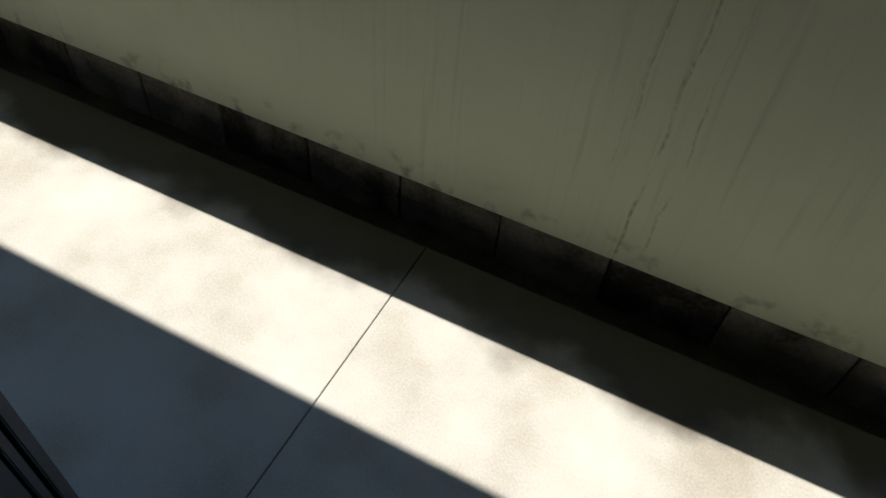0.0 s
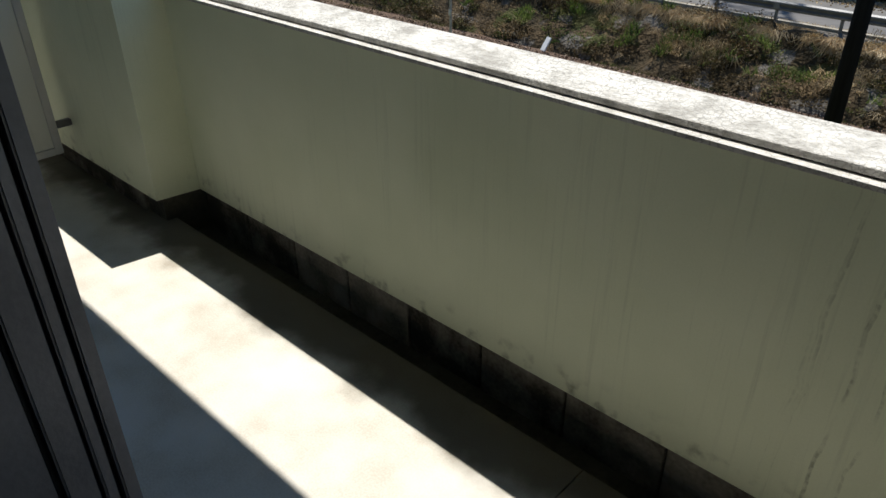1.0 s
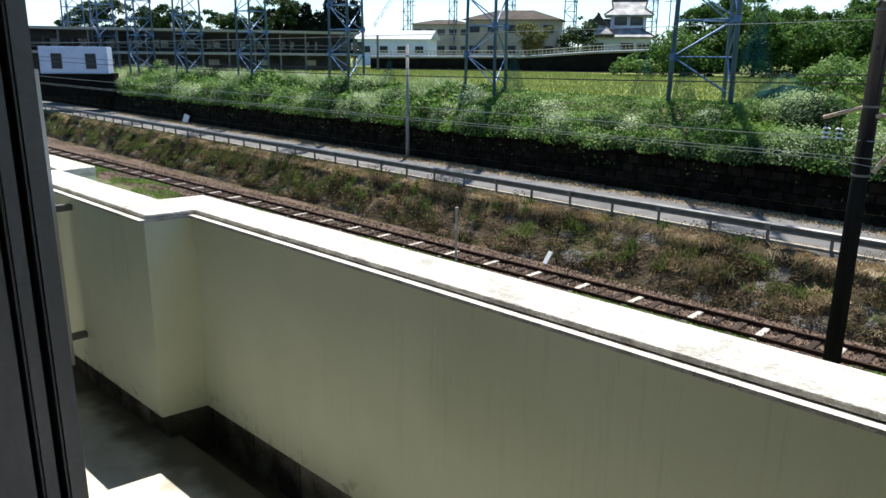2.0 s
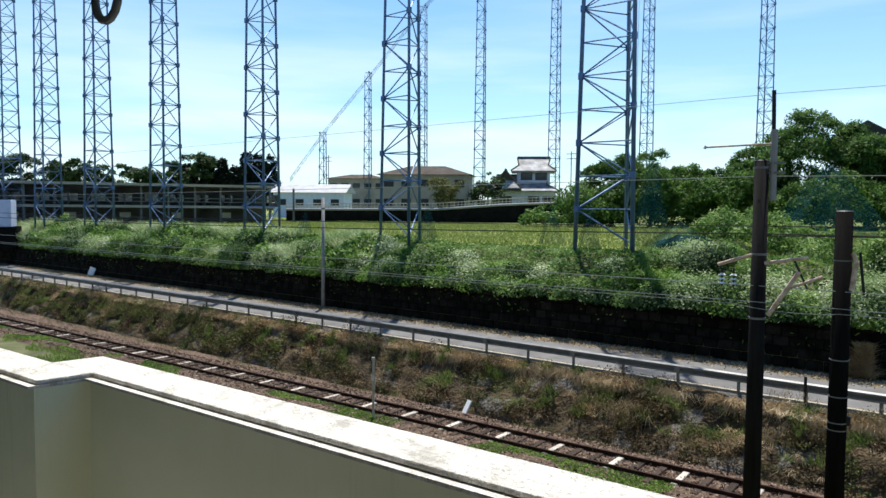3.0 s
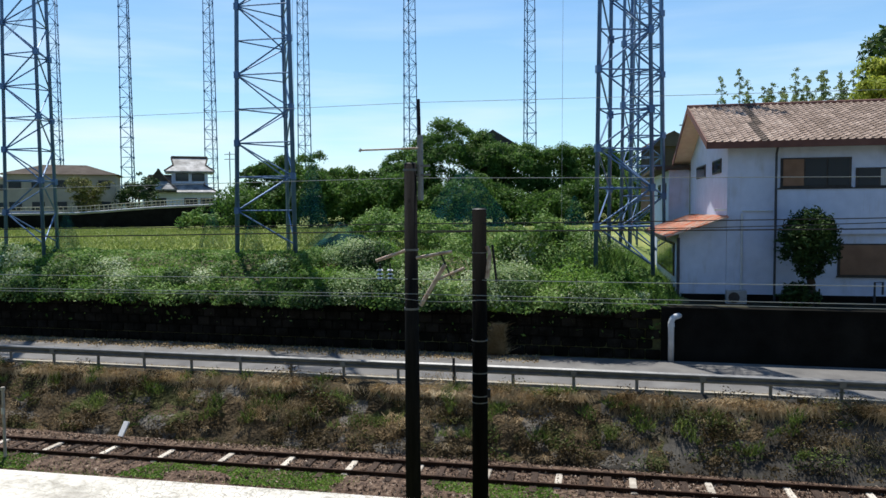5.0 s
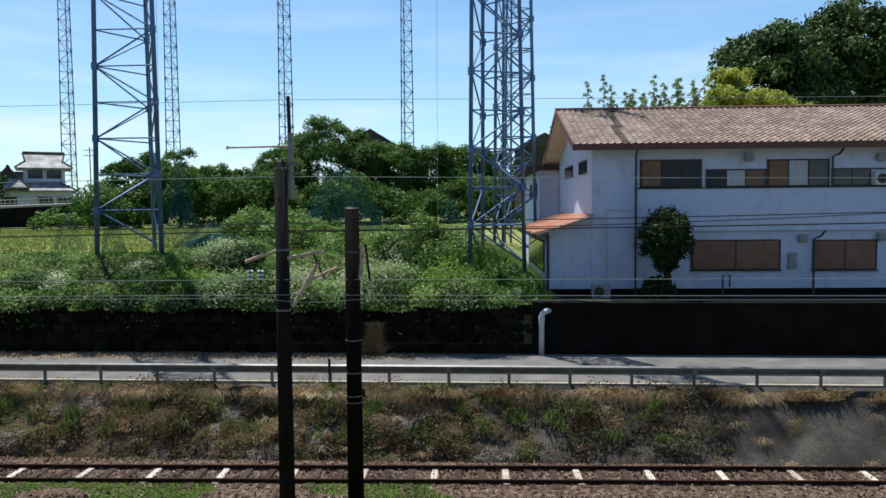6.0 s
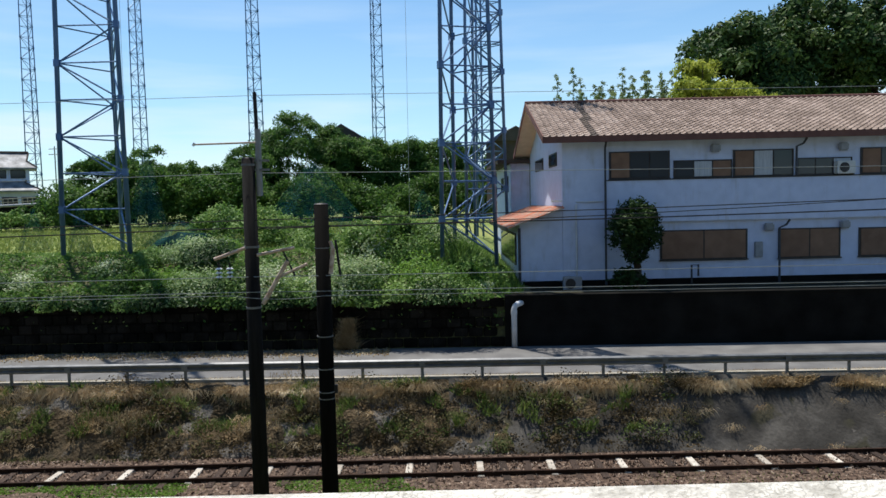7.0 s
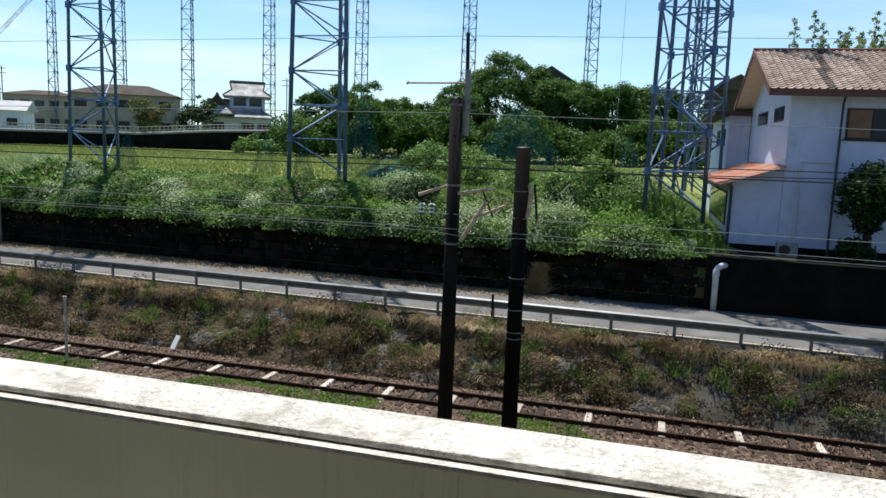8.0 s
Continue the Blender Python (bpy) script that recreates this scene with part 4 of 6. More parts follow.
for k in range(400):
    x = RNG.uniform(-75, 34)
    n = int(RNG.uniform(40, 150))
    f = RNG.uniform(0.84, 0.945)
    s_ = RNG.uniform(0.10, 0.34)
    C = np.c_[x + RNG.normal(0, s_, n), np.full(n, 22.3 + 2.05 * f - 0.035 * x) + RNG.normal(0, 0.05, n), -6.02 + 2.0 * f + RNG.normal(0, 0.03, n)]
    tufts.append(drooping(C, RNG.uniform(0.15, 0.36), RNG.uniform(0.10, 0.62), 0.017))
for k in range(60):
    x, f, n = RNG.uniform(-30, 34), RNG.uniform(0.02, 0.7), int(RNG.uniform(15, 45))
    C = np.c_[x + RNG.normal(0, 0.10, n), np.full(n, 22.2 + 2.05 * f - 0.035 * x) + RNG.normal(0, 0.04, n), -6.0 + 2.0 * f + RNG.normal(0, 0.04, n)]
    tufts.append(drooping(C, RNG.uniform(0.10, 0.2), RNG.uniform(0.05, 0.30), 0.010))
tagged(soup("hanging_straw", np.concatenate(tufts), M["straw"], 3), label="bleached straw tufts hanging over the embankment edge")
tagged(soup("slope_straw", blade_tris(clump(slope_points(100000, -110, 2.2, 0.3, 0.95), 0.34, 0.6, 4.0) + np.array([0, -0.14, 0.11]), 0.14, 0.012, 1.3), M["dry"], 3), label="patches of dry grass on the embankment")
tagged(soup("slope_weeds", leaf_quads(clump(slope_points(110000, -110, 9, 0.05, 0.92), 0.14, 0.6, 7.0) + np.array([0, -0.14, 0.14]), 0.045), M["moss"], 4), label="brown and green weeds on the embankment")
humps = {"moss": [], "slopeweed": [], "slopegreen": [], "dry": []}
for k in range(300):
    x = RNG.uniform(-62, 8.5) if k % 8 else RNG.uniform(-20, 8.5)
    f = RNG.uniform(0.04, 0.98)
    r = RNG.uniform(0.16, 0.62)
    n = int(900 * r * r) + 90
    d = RNG.normal(size=(n, 3))
    d /= np.linalg.norm(d, axis=1)[:, None]
    d[:, 1] = -np.abs(d[:, 1])
    d *= (1 + RNG.normal(0, 0.2, n))[:, None] * r * np.array([1.3, 0.5, 0.8])
    low_part = f < 0.35
    kind = RNG.choice(["moss", "slopeweed", "slopegreen", "dry"], p=[0.60, 0.24, 0.16, 0.0] if low_part else [0.50, 0.20, 0.08, 0.22])
    humps[kind].append(d + np.array([x, 22.38 + 2.05 * f - 0.035 * x, -6.08 + 2.0 * f]))
for kind, nm, lab in (("moss", "bramble_clumps", "brown withered bramble clumps on the embankment"), ("slopeweed", "olive_clumps", "olive weed clumps on the embankment"), ("slopegreen", "grass_clumps", "green weed clumps on the embankment"), ("dry", "straw_clumps", "matted straw clumps on the embankment")):
    Q = np.concatenate(humps[kind])
    tagged(soup(nm, drooping(Q, 0.10, 0.14, 0.008), M[kind], 3) if kind == "dry" else soup(nm, leaf_quads(Q, 0.042, 0.2), M[kind], 4), label=lab)
lx = RNG.uniform(-110, -3, 26000)
tagged(soup("foot_grass", blade_tris(clump(np.c_[lx, 22.35 + RNG.uniform(0, 1, 26000) * (0.25 - 0.035 * lx), np.full(26000, -6.10)], -0.15, 0.4, 3.0), 0.16, 0.018, 0.6), M["slopeweed"], 3), label="dull green grass at the foot of the embankment")
P = slope_points(90000, -120, -22, 0.1, 0.93)
P = P[RNG.uniform(0, 1, len(P)) < np.clip((-P[:, 0] - 18) / 22, 0, 1)]
tagged(soup("slope_green_weeds", leaf_quads(clump(P, 0.04, 0.5, 44.0) + np.array([0, -0.14, 0.16]), 0.06), M["slopeweed"], 4), label="green weeds on the far stretch of the embankment")
tagged(soup("slope_grass", blade_tris(clump(slope_points(90000, -110, 7.0, 0.25, 0.95), 0.27, 1.3, 12.0) + np.array([0, -0.13, 0.10]), 0.24, 0.018, 0.6), M["slopegreen"], 3), label="green grass tufts on the embankment")
P = np.c_[RNG.uniform(-70, 30, 60000), RNG.uniform(16, 20.25, 60000), np.full(60000, -6.12)]
tagged(soup("track_grass", blade_tris(clump(P, 0.0, 0.35, 2.0), 0.20, 0.015, 0.45), M["grass"], 3), label="green grass beside the track")

P = np.c_[RNG.uniform(-60, 2, 40000), RNG.uniform(19.1, 20.38, 40000), np.full(40000, -6.0)]
tagged(soup("rail_side_weeds", leaf_quads(clump(P, 0.02, 0.3, 5.0) + np.array([0, 0, 0.05]), 0.045), M["grass"], 4), label="low green weeds along the near rail")
# guard rail along the road
grail = tagged(empty("guard_rail"), label="grey galvanised guard rail on posts along the road", category="guard rail")
post_me = None
XS = [-4.12 + 2.02 * k for k in range(-50, 20)]
for i, x in enumerate(XS):
    if post_me is None:
        p = part("post", tubed((0, 0, -0.2), (0, 0, 0.66), 0.055, n=10), M["galv"], grail)
        post_me = p.data
        p.matrix_basis = pose(x, 24.42 + bend(x), -4.06)
    else:
        shared("post", post_me, grail, pose(x, 24.42 + bend(x), -4.06))
WP = [(0.01, 0.0), (-0.055, 0.035), (-0.060, 0.085), (0.02, 0.120), (0.02, 0.170), (-0.060, 0.205), (-0.055, 0.255), (0.01, 0.30)]
for a, b in zip(XS[0:-2:2], XS[2::2]):
    bm = bmesh.new()
    e = []
    for x in (a, b):
        e.append([bm.verts.new((x, 24.35 + bend(x) + y, -3.70 + z)) for y, z in WP] + [bm.verts.new((x, 24.355 + bend(x) + y, -3.70 + z)) for y, z in WP[::-1]])
    k = len(e[0])
    for i in range(k):
        bm.faces.new((e[0][i], e[1][i], e[1][(i + 1) % k], e[0][(i + 1) % k]))
    part("beam", bm, M["galv"], grail)
    for x in (a,):
        part("splice_plate", boxed(x - 0.10, x + 0.10, 24.29 + bend(x), 24.345 + bend(x), -3.66, -3.45), M["galv"], grail)

# dark marker post at the guard rail
tagged(part("marker_post", tubed((-4.12, 24.28 + bend(-4.12), -4.2), (-4.12, 24.28 + bend(-4.12), -3.2), 0.045, n=8), M["cable"]), label="thin dark marker post at the guard rail", category="post")

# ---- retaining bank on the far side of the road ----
tagged(strip("bank_wall", -120, 3.2, 2.0, 30.05, 30.30, -2.10, M["joint"], 2.3), label="mossy stone retaining wall, shade put into its dark colour", kind="structure")
tagged(strip("building_retaining_wall", 3.2, 60, 2.0, 29.95, 30.35, -2.10, M["retain"], 2.3), label="concrete retaining wall below the white building, shade put into its colour", kind="structure")
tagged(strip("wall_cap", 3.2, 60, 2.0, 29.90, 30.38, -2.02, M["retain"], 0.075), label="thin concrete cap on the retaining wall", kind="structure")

# Dark sheet laid on the yard, holding the shade the building casts there.
bm = prism(bmesh.new(), [(3.3, 30.2), (60, 28.2), (60, 33.1), (4.0, 33.1)], -2.3, -2.085)
tagged(part("yard", bm, M["yard"]), label="dark yard between retaining wall and building, shade put into its colour", kind="structure")

# ---- poles and wires by the track ----
def line_pole(name, label, x, y, top, r0, r1, mat):
    t = tagged(empty(name, pose(x, y, 0)), label=label, category="pole")
    part("shaft", tubed((0, 0, -6.3), (0, 0, top), r0, r1, n=18), M[mat], t, smooth=True)
    part("cap", tubed((0, 0, top), (0, 0, top + 0.03), r1 * 1.04, r1 * 0.8, n=18), M["cable"], t)
    return t


p1 = line_pole("line_pole", "line pole with rusty brackets beside the track, backlit shade in its dark colour", -3.93, 17.7, 3.0, 0.20, 0.155, "pole")
for z in (2.82, 0.85, -0.62):
    part("band", tubed((0, 0, z), (0, 0, z + 0.05), 0.175 if z > 2 else 0.185, n=18), M["galv"], p1)
part("pipe", tubed((0.24, 0.05, 2.1), (0.24, 0.05, 3.7), 0.075, n=12), M["poleconc"], p1, "grey steel pipe")
part("pipe_tip", tubed((0.22, 0.05, 3.7), (0.20, 0.05, 4.58), 0.045, n=10), M["cable"], p1)
part("pipe_clamp", boxed(0.0, 0.5, -0.02, 0.03, 2.92, 2.97), M["galv"], p1)
part("pipe_clamp", boxed(0.0, 0.5, -0.02, 0.03, 2.70, 2.75), M["galv"], p1)
part("top_arm", tubed((-1.28, 0, 3.36), (0.2, 0, 3.38), 0.022, n=8), M["rod"], p1)
part("end_knob", tubed((-1.31, 0, 3.33), (-1.26, 0, 3.40), 0.035, n=8), M["porcelain"], p1)
part("bracket_arm", tubed((-0.88, -0.1, 0.60), (-0.12, -0.1, 0.86), 0.042, n=8), M["rod"], p1)
part("bracket_arm", tubed((0.15, -0.1, 0.68), (1.05, -0.1, 0.84), 0.040, n=8), M["rod"], p1)
part("brace", tubed((0.88, -0.12, 0.52), (0.26, -0.12, -0.50), 0.052, n=8), M["rod"], p1)
part("brace", tubed((0.62, -0.1, 0.12), (1.35, -0.1, 0.44), 0.036, n=8), M["rod"], p1)
part("hanger", tubed((0.78, -0.1, 0.76), (1.05, -0.1, 0.15), 0.022, n=8), M["cable"], p1)
for dx in (-0.52, -0.78):
    ins = part("insulator", tubed((dx, -0.1, 0.10), (dx, -0.1, 0.52), 0.022, n=8), M["cable"], p1)
    for z in (0.16, 0.26, 0.36):
        part("insulator_disc", tubed((dx, -0.1, z), (dx, -0.1, z + 0.035), 0.085, 0.05, n=12), M["porcelain"], ins)
p2 = line_pole("line_pole", "line pole with a rounded top beside the track, backlit shade in its black colour", -2.22, 17.7, 1.86, 0.205, 0.175, "poleblack")
for z in (0.80, -1.35, -2.15, -2.72, -2.88):
    part("band", tubed((0, 0, z), (0, 0, z + 0.025), 0.198 if z < 0 else 0.190, n=18), M["galv"], p2)
part("side_rod", tubed((0.20, -0.1, 0.98), (0.27, -0.1, 0.80), 0.045, n=8), M["rod"], p2)
part("side_rod", tubed((0.27, -0.1, 0.80), (0.20, -0.1, 0.18), 0.055, n=8), M["rod"], p2)
part("side_hanger", tubed((0.32, 0.0, 1.0), (0.42, 0.0, 0.1), 0.03, n=8), M["cable"], p2)
part("step_bolt", boxed(0.18, 0.26, -0.05, 0.05, -2.75, -2.55), M["cable"], p2)


def wire(label, pts, r, mat, sag=0.0):
    """A wire through points, sagging between them."""
    q = [Vector(pts[0])]
    for a, b in zip(pts[:-1], pts[1:]):
        a, b = Vector(a), Vector(b)
        k = 10
        q += [a.lerp(b, i / k) - Vector((0, 0, sag * 4 * (i / k) * (1 - i / k))) for i in range(1, k + 1)]
    return tagged(part("overhead_wire", pipe_path(bmesh.new(), q, r, n=5), M[mat]), label=label, category="wire", group="wires along the track")


WL, WR = -70, 45
wire("thick black cable strung along the track", [(WL, 17.75, 1.6), (-3.93, 17.75, 1.34), (WR, 17.2, 2.6)], 0.016, "cable", 0.35)
wire("thick black cable strung along the track", [(WL, 17.6, 1.85), (-3.93, 17.6, 1.52), (WR, 16.5, 2.9)], 0.012, "cable", 0.3)
wire("thin grey wire strung along the track", [(WL, 17.55, 0.42), (-3.93, 17.55, 0.16), (WR, 17.5, 0.3)], 0.009, "wire", 0.10)
wire("thin grey wire strung along the track", [(WL, 17.5, 0.0), (-4.4, 17.5, -0.20), (WR, 17.5, -0.22)], 0.008, "wire", 0.10)
wire("thin grey wire strung along the track", [(WL, 17.5, -0.1), (-4.4, 17.5, -0.28), (-2.2, 17.5, -0.33), (WR, 17.5, -0.3)], 0.007, "wire", 0.08)
wire("thin grey wire strung along the track", [(WL, 17.9, 2.45), (-3.93, 17.9, 2.66), (WR, 17.9, 2.5)], 0.008, "wire", 0.15)
wire("fine wire high above the track", [(WL, 18.4, 4.3), (-3.7, 17.75, 4.5), (WR, 18.4, 4.5)], 0.006, "wire", 0.10)
wire("black cable rising towards the building", [(-3.93, 17.7, 1.30), (40, 26, 3.4)], 0.012, "cable", 0.5)

# white marker post by the rails, and a fallen white stake
mp = tagged(empty("track_marker", pose(-17.93, 19.95, -6.1)), label="thin white marker post beside the rails", category="marker post")
part("stake", boxed(-0.04, 0.04, -0.03, 0.03, 0, 2.3, bevel=0.006), M["palesleeper"], mp)
part("head", boxed(-0.07, 0.07, -0.035, 0.035, 2.3, 2.42, bevel=0.01), M["palesleeper"], mp)
part("plate", boxed(-0.05, 0.05, -0.045, -0.032, 1.55, 1.75), M["acwhite"], mp)
fs = tagged(empty("fallen_stake", pose(-15.5, 22.55, -5.72, -35, 12, 8)), label="fallen white concrete stake on the embankment", category="stake")
part("stake", boxed(-0.09, 0.09, -0.05, 0.05, -0.25, 0.3, bevel=0.01), M["porcelain"], fs)
# ---- lattice towers of the driving range ----
TW, BAY = 2.65, 1.75
EDGE = Vector((-0.407, 0.914, 0))
SIDE = Vector((0.914, 0.407, 0))


def legs_at(z, height, w0, w1):
    w = w0 + (w1 - w0) * z / height
    return [SIDE * 0.289 * w + EDGE * 0.5 * w + Vector((0, 0, z)), SIDE * 0.289 * w - EDGE * 0.5 * w + Vector((0, 0, z)), -SIDE * 0.577 * w + Vector((0, 0, z))]


def lattice_tower(height, w0, w1, label, group, leg_r=0.10):
    t = tagged(empty("lattice_tower"), label=label, category="tower", group=group)
    lo, hi = legs_at(-0.6, height, w0, w1), legs_at(height, height, w0, w1)
    for a, b in zip(lo, hi):
        part("leg", tubed(a, b, leg_r, leg_r * 0.8, n=8), M["tower"], t, smooth=True)
    k = int(height / BAY)
    for i in range(k):
        a, b = legs_at(i * BAY + 0.5, height, w0, w1), legs_at((i + 1) * BAY + 0.5, height, w0, w1)
        odd = i % 2
        for j in range(3):
            part("horizontal_brace", tubed(b[j], b[(j + 1) % 3], 0.038, n=5), M["tower"], t)
        for p, q in (((a[0], b[1]), (a[2], b[1]), (a[2], b[0])) if odd else ((a[1], b[0]), (a[1], b[2]), (a[0], b[2]))):
            part("diagonal_brace", tubed(p, q, 0.042, n=5), M["tower"], t)
        for c in ((b[0], b[1]) if odd else (b[2],)):
            part("gusset", boxed(c.x - 0.12, c.x + 0.12, c.y - 0.12, c.y + 0.12, c.z - 0.17, c.z + 0.17), M["tower"], t)
    return t


GR = "towers round the driving range"
front = lattice_tower(31.5, TW, 1.7, "tall blue-grey lattice steel tower in the weeds", GR)
front.matrix_basis = pose(-30.3, 36.2, -0.35)
wide = lattice_tower(31.5, 3.25, 2.3, "tall broad blue-grey lattice steel tower in the weeds", GR, 0.12)
wide.matrix_basis = pose(-16.0, 36.4, -0.35, 0, 0, 5)
for x in (-44.3, -57.3, -68.7, -79.1, -88.5, -97.1):
    copy_thing(front, pose(x, 36.2, -0.35))
for x, y, z in ((1.75, 34.6, -1.2), (3.25, 45.0, -1.4), (4.75, 62.0, -1.5)):
    copy_thing(front, pose(x, y, z, 0, 0, 22))
back = lattice_tower(52.0, 2.4, 1.5, "distant blue-grey lattice steel tower behind the field", GR, 0.10)
back.matrix_basis = pose(-79.6, 117.3, 0.6)
for x, y in ((-67.6, 124.6), (-48.6, 122.4), (-28.4, 117.8), (-9.9, 129.0)):
    copy_thing(back, pose(x, y, 0.6, 0, 0, 25))
short = lattice_tower(28, 1.7, 1.3, "distant shorter lattice tower at the field's end", GR, 0.10)
short.matrix_basis = pose(-104.4, 112.3, 1.2)
low = lattice_tower(16.5, 1.7, 1.3, "distant shorter lattice tower at the field's end", GR, 0.10)
low.matrix_basis = pose(-112.4, 107.2, 1.2)
mid = lattice_tower(43.0, 2.2, 1.5, "distant blue-grey lattice steel tower behind the field", GR, 0.10)
mid.matrix_basis = pose(-95.1, 118.9, 0.6)
# net ropes between the far towers, with the gathered net under them
for a, b in (((-112.4, 107.2, 17.7), (-104.4, 112.3, 29)), ((-104.4, 112.3, 29), (-95.1, 118.9, 43.4)), ((-95.1, 118.9, 43.4), (-79.6, 117.3, 51.5)), ((-118, 103, 8), (-112.4, 107.2, 17.7))):
    a, b = Vector(a), Vector(b)
    bm = bmesh.new()
    for d in (0, 0.9):
        tube(bm, a - Vector((0, 0, d)), b - Vector((0, 0, d)), 0.03, n=5)
    nr = tagged(part("net_rope", bm, M["wire"]), label="grey head ropes of the range net between towers", category="rope")
    bm = bmesh.new()
    rows = []
    for i in range(17):
        p = a.lerp(b, i / 16)
        w = 0.10 * math.sin(i * 1.9)
        rows.append([bm.verts.new((p.x, p.y + w * j, p.z - 0.05 - 0.28 * j)) for j in range(4)])
    for p, q in zip(rows[:-1], rows[1:]):
        for j in range(3):
            bm.faces.new((p[j], q[j], q[j + 1], p[j + 1]))
    part("gathered_net", bm, M["palenet"], nr, "pale blue gathered netting")
# hanging ropes beside the front towers
for x, y in ((-15.6, 37.2), (-15.2, 37.4), (2.4, 36.0), (-1.2, 44.0)):
    tagged(part("hanging_rope", tubed((x, y, 0.2), (x + 0.15, y, 29), 0.010, n=5), M["wire"]), label="thin grey rope hanging from a tower", category="rope")


def drape(x, y, z, w, h, d, turn=0.0):
    """A slack heap of net that hangs from one point and spreads on the ground."""
    bm = bmesh.new()
    n, k = 18, 9
    rows = []
    for j in range(k + 1):
        f = j / k
        r = []
        for i in range(n + 1):
            a = i / n * 2 - 1
            s = (0.06 + 0.94 * f ** 0.9) * w / 2
            r.append(bm.verts.new((a * s, d * (1 - abs(a)) * f + 0.25 * math.sin(9 * a + 3 * f) * f, h * (1 - f) + 0.12 * math.sin(7 * a) * f * (1 - f))))
        rows.append(r)
    for a, b in zip(rows[:-1], rows[1:]):
        for i in range(n):
            bm.faces.new((a[i], a[i + 1], b[i + 1], b[i]))
    ob = tagged(part("range_net", bm, M["net"], smooth=True), label="slack green range net hanging in a heap on the field", category="net", group="heaps of green net")
    ob.matrix_basis = pose(x, y, z, 0, 0, turn)
    return ob


drape(-9.7, 60, 0.1, 9.0, 5.2, -1.5)
drape(-14.2, 37.4, -0.4, 2.6, 5.2, -0.6)
drape(-13.9, 41, -0.4, 5.0, 1.6, -1.0)
drape(-28.6, 36.6, -0.4, 2.4, 2.3, -0.6)
drape(-41.0, 37.5, -0.4, 2.4, 1.9, -0.6)
drape(-21.5, 40.0, -0.4, 2.0, 2.4, -0.6)
drape(-5.0, 44.0, -0.6, 3.0, 2.0, -0.6)
drape(-17.5, 37.0, -0.4, 1.6, 2.6, -0.6)
drape(-0.8, 62.0, -0.4, 3.0, 3.4, -0.6)
drape(-58.0, 37.5, -0.4, 2.4, 1.9, -0.6)
bm = bmesh.new()
bmesh.ops.create_icosphere(bm, subdivisions=3, radius=1.0)
for v in bm.verts:
    f = 1 + 0.25 * noise.noise(v.co * 2.0)
    v.co = Vector((v.co.x * 1.9 * f, v.co.y * 0.9 * f, max(-0.1, v.co.z) * 0.85 * f))
hp = tagged(part("net_heap", bm, M["tarp"], smooth=True), label="dark teal heap of folded net on the field", category="net")
hp.matrix_basis = pose(-13.9, 42, -0.4)

# tall thin utility pole at the road's far edge
up = tagged(empty("utility_pole", pose(-31.5, 30.3, -4.15)), label="slim grey utility pole beside the road", category="pole")
part("shaft", tubed((0, 0, -0.3), (0, 0, 6.6), 0.12, 0.085, n=12), M["poleconc"], up, smooth=True)
part("band", tubed((0, 0, 5.9), (0, 0, 6.0), 0.10, n=12), M["galv"], up)

# ---- the white two-storey building ----
BX, BX1, BY, BG = 6.15, 36.0, 33.0, -2.12
EAVE, RIDGE, RY = 4.62, 6.88, 38.8
bld = tagged(empty("apartment_building", pose(0, 0, 0)), label="white two-storey building with brown tiled gable roof", category="building")
bm = bmesh.new()
prof = [(BY, BG - 0.2), (BY, EAVE), (RY, RIDGE - 0.25), (2 * RY - BY, EAVE), (2 * RY - BY, BG - 0.2)]
ends = [[bm.verts.new((x, y, z)) for y, z in prof] for x in (BX, BX1)]
for i in range(5):
    j = (i + 1) % 5
    bm.faces.new((ends[0][i], ends[1][i], ends[1][j], ends[0][j]))
bm.faces.new(ends[0]), bm.faces.new(ends[1][::-1])
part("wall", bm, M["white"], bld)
# the set-forward band of the upper gallery, with a small step under it
part("gallery_band", boxed(8.1, BX1 - 0.3, BY - 0.16, BY + 0.05, 0.75, 2.62, bevel=0.01), M["band"], bld)
part("band_cap", boxed(8.1, BX1 - 0.3, BY - 0.20, BY + 0.05, 2.62, 2.66), M["winframe"], bld)
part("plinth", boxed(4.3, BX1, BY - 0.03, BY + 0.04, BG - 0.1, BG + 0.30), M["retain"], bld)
# roof
roof = part("roof", boxed(BX - 0.9, BX1 + 0.6, -0.0, 0.01, 0, 0.01), M["tile"], bld)
slope_len = math.hypot(RY - (BY - 0.65), RIDGE - (EAVE - 0.05))
ang = math.degrees(math.atan2(RIDGE - (EAVE - 0.05), RY - (BY - 0.65)))
bm = bmesh.new()
for sgn in (1, -1):
    y0, y1 = RY - sgn * (RY - BY + 0.65), RY
    z0, z1 = EAVE - 0.05, RIDGE
    vs = [bm.verts.new(c) for c in ((BX - 0.9, y0, z0), (BX1 + 0.6, y0, z0), (BX1 + 0.6, y1, z1), (BX - 0.9, y1, z1), (BX - 0.9, y0, z0 - 0.14), (BX1 + 0.6, y0, z0 - 0.14), (BX1 + 0.6, y1, z1 - 0.14), (BX - 0.9, y1, z1 - 0.14))]
    for f in ((0, 1, 2, 3), (7, 6, 5, 4), (0, 4, 5, 1), (1, 5, 6, 2), (2, 6, 7, 3), (3, 7, 4, 0)):
        bm.faces.new([vs[i] for i in f])
bm.to_mesh(roof.data)
bm.free()
part("fascia", boxed(BX - 0.92, BX1 + 0.62, BY - 0.70, BY - 0.655, EAVE - 0.30, EAVE - 0.02), M["fascia"], bld, "red-brown fascia board")
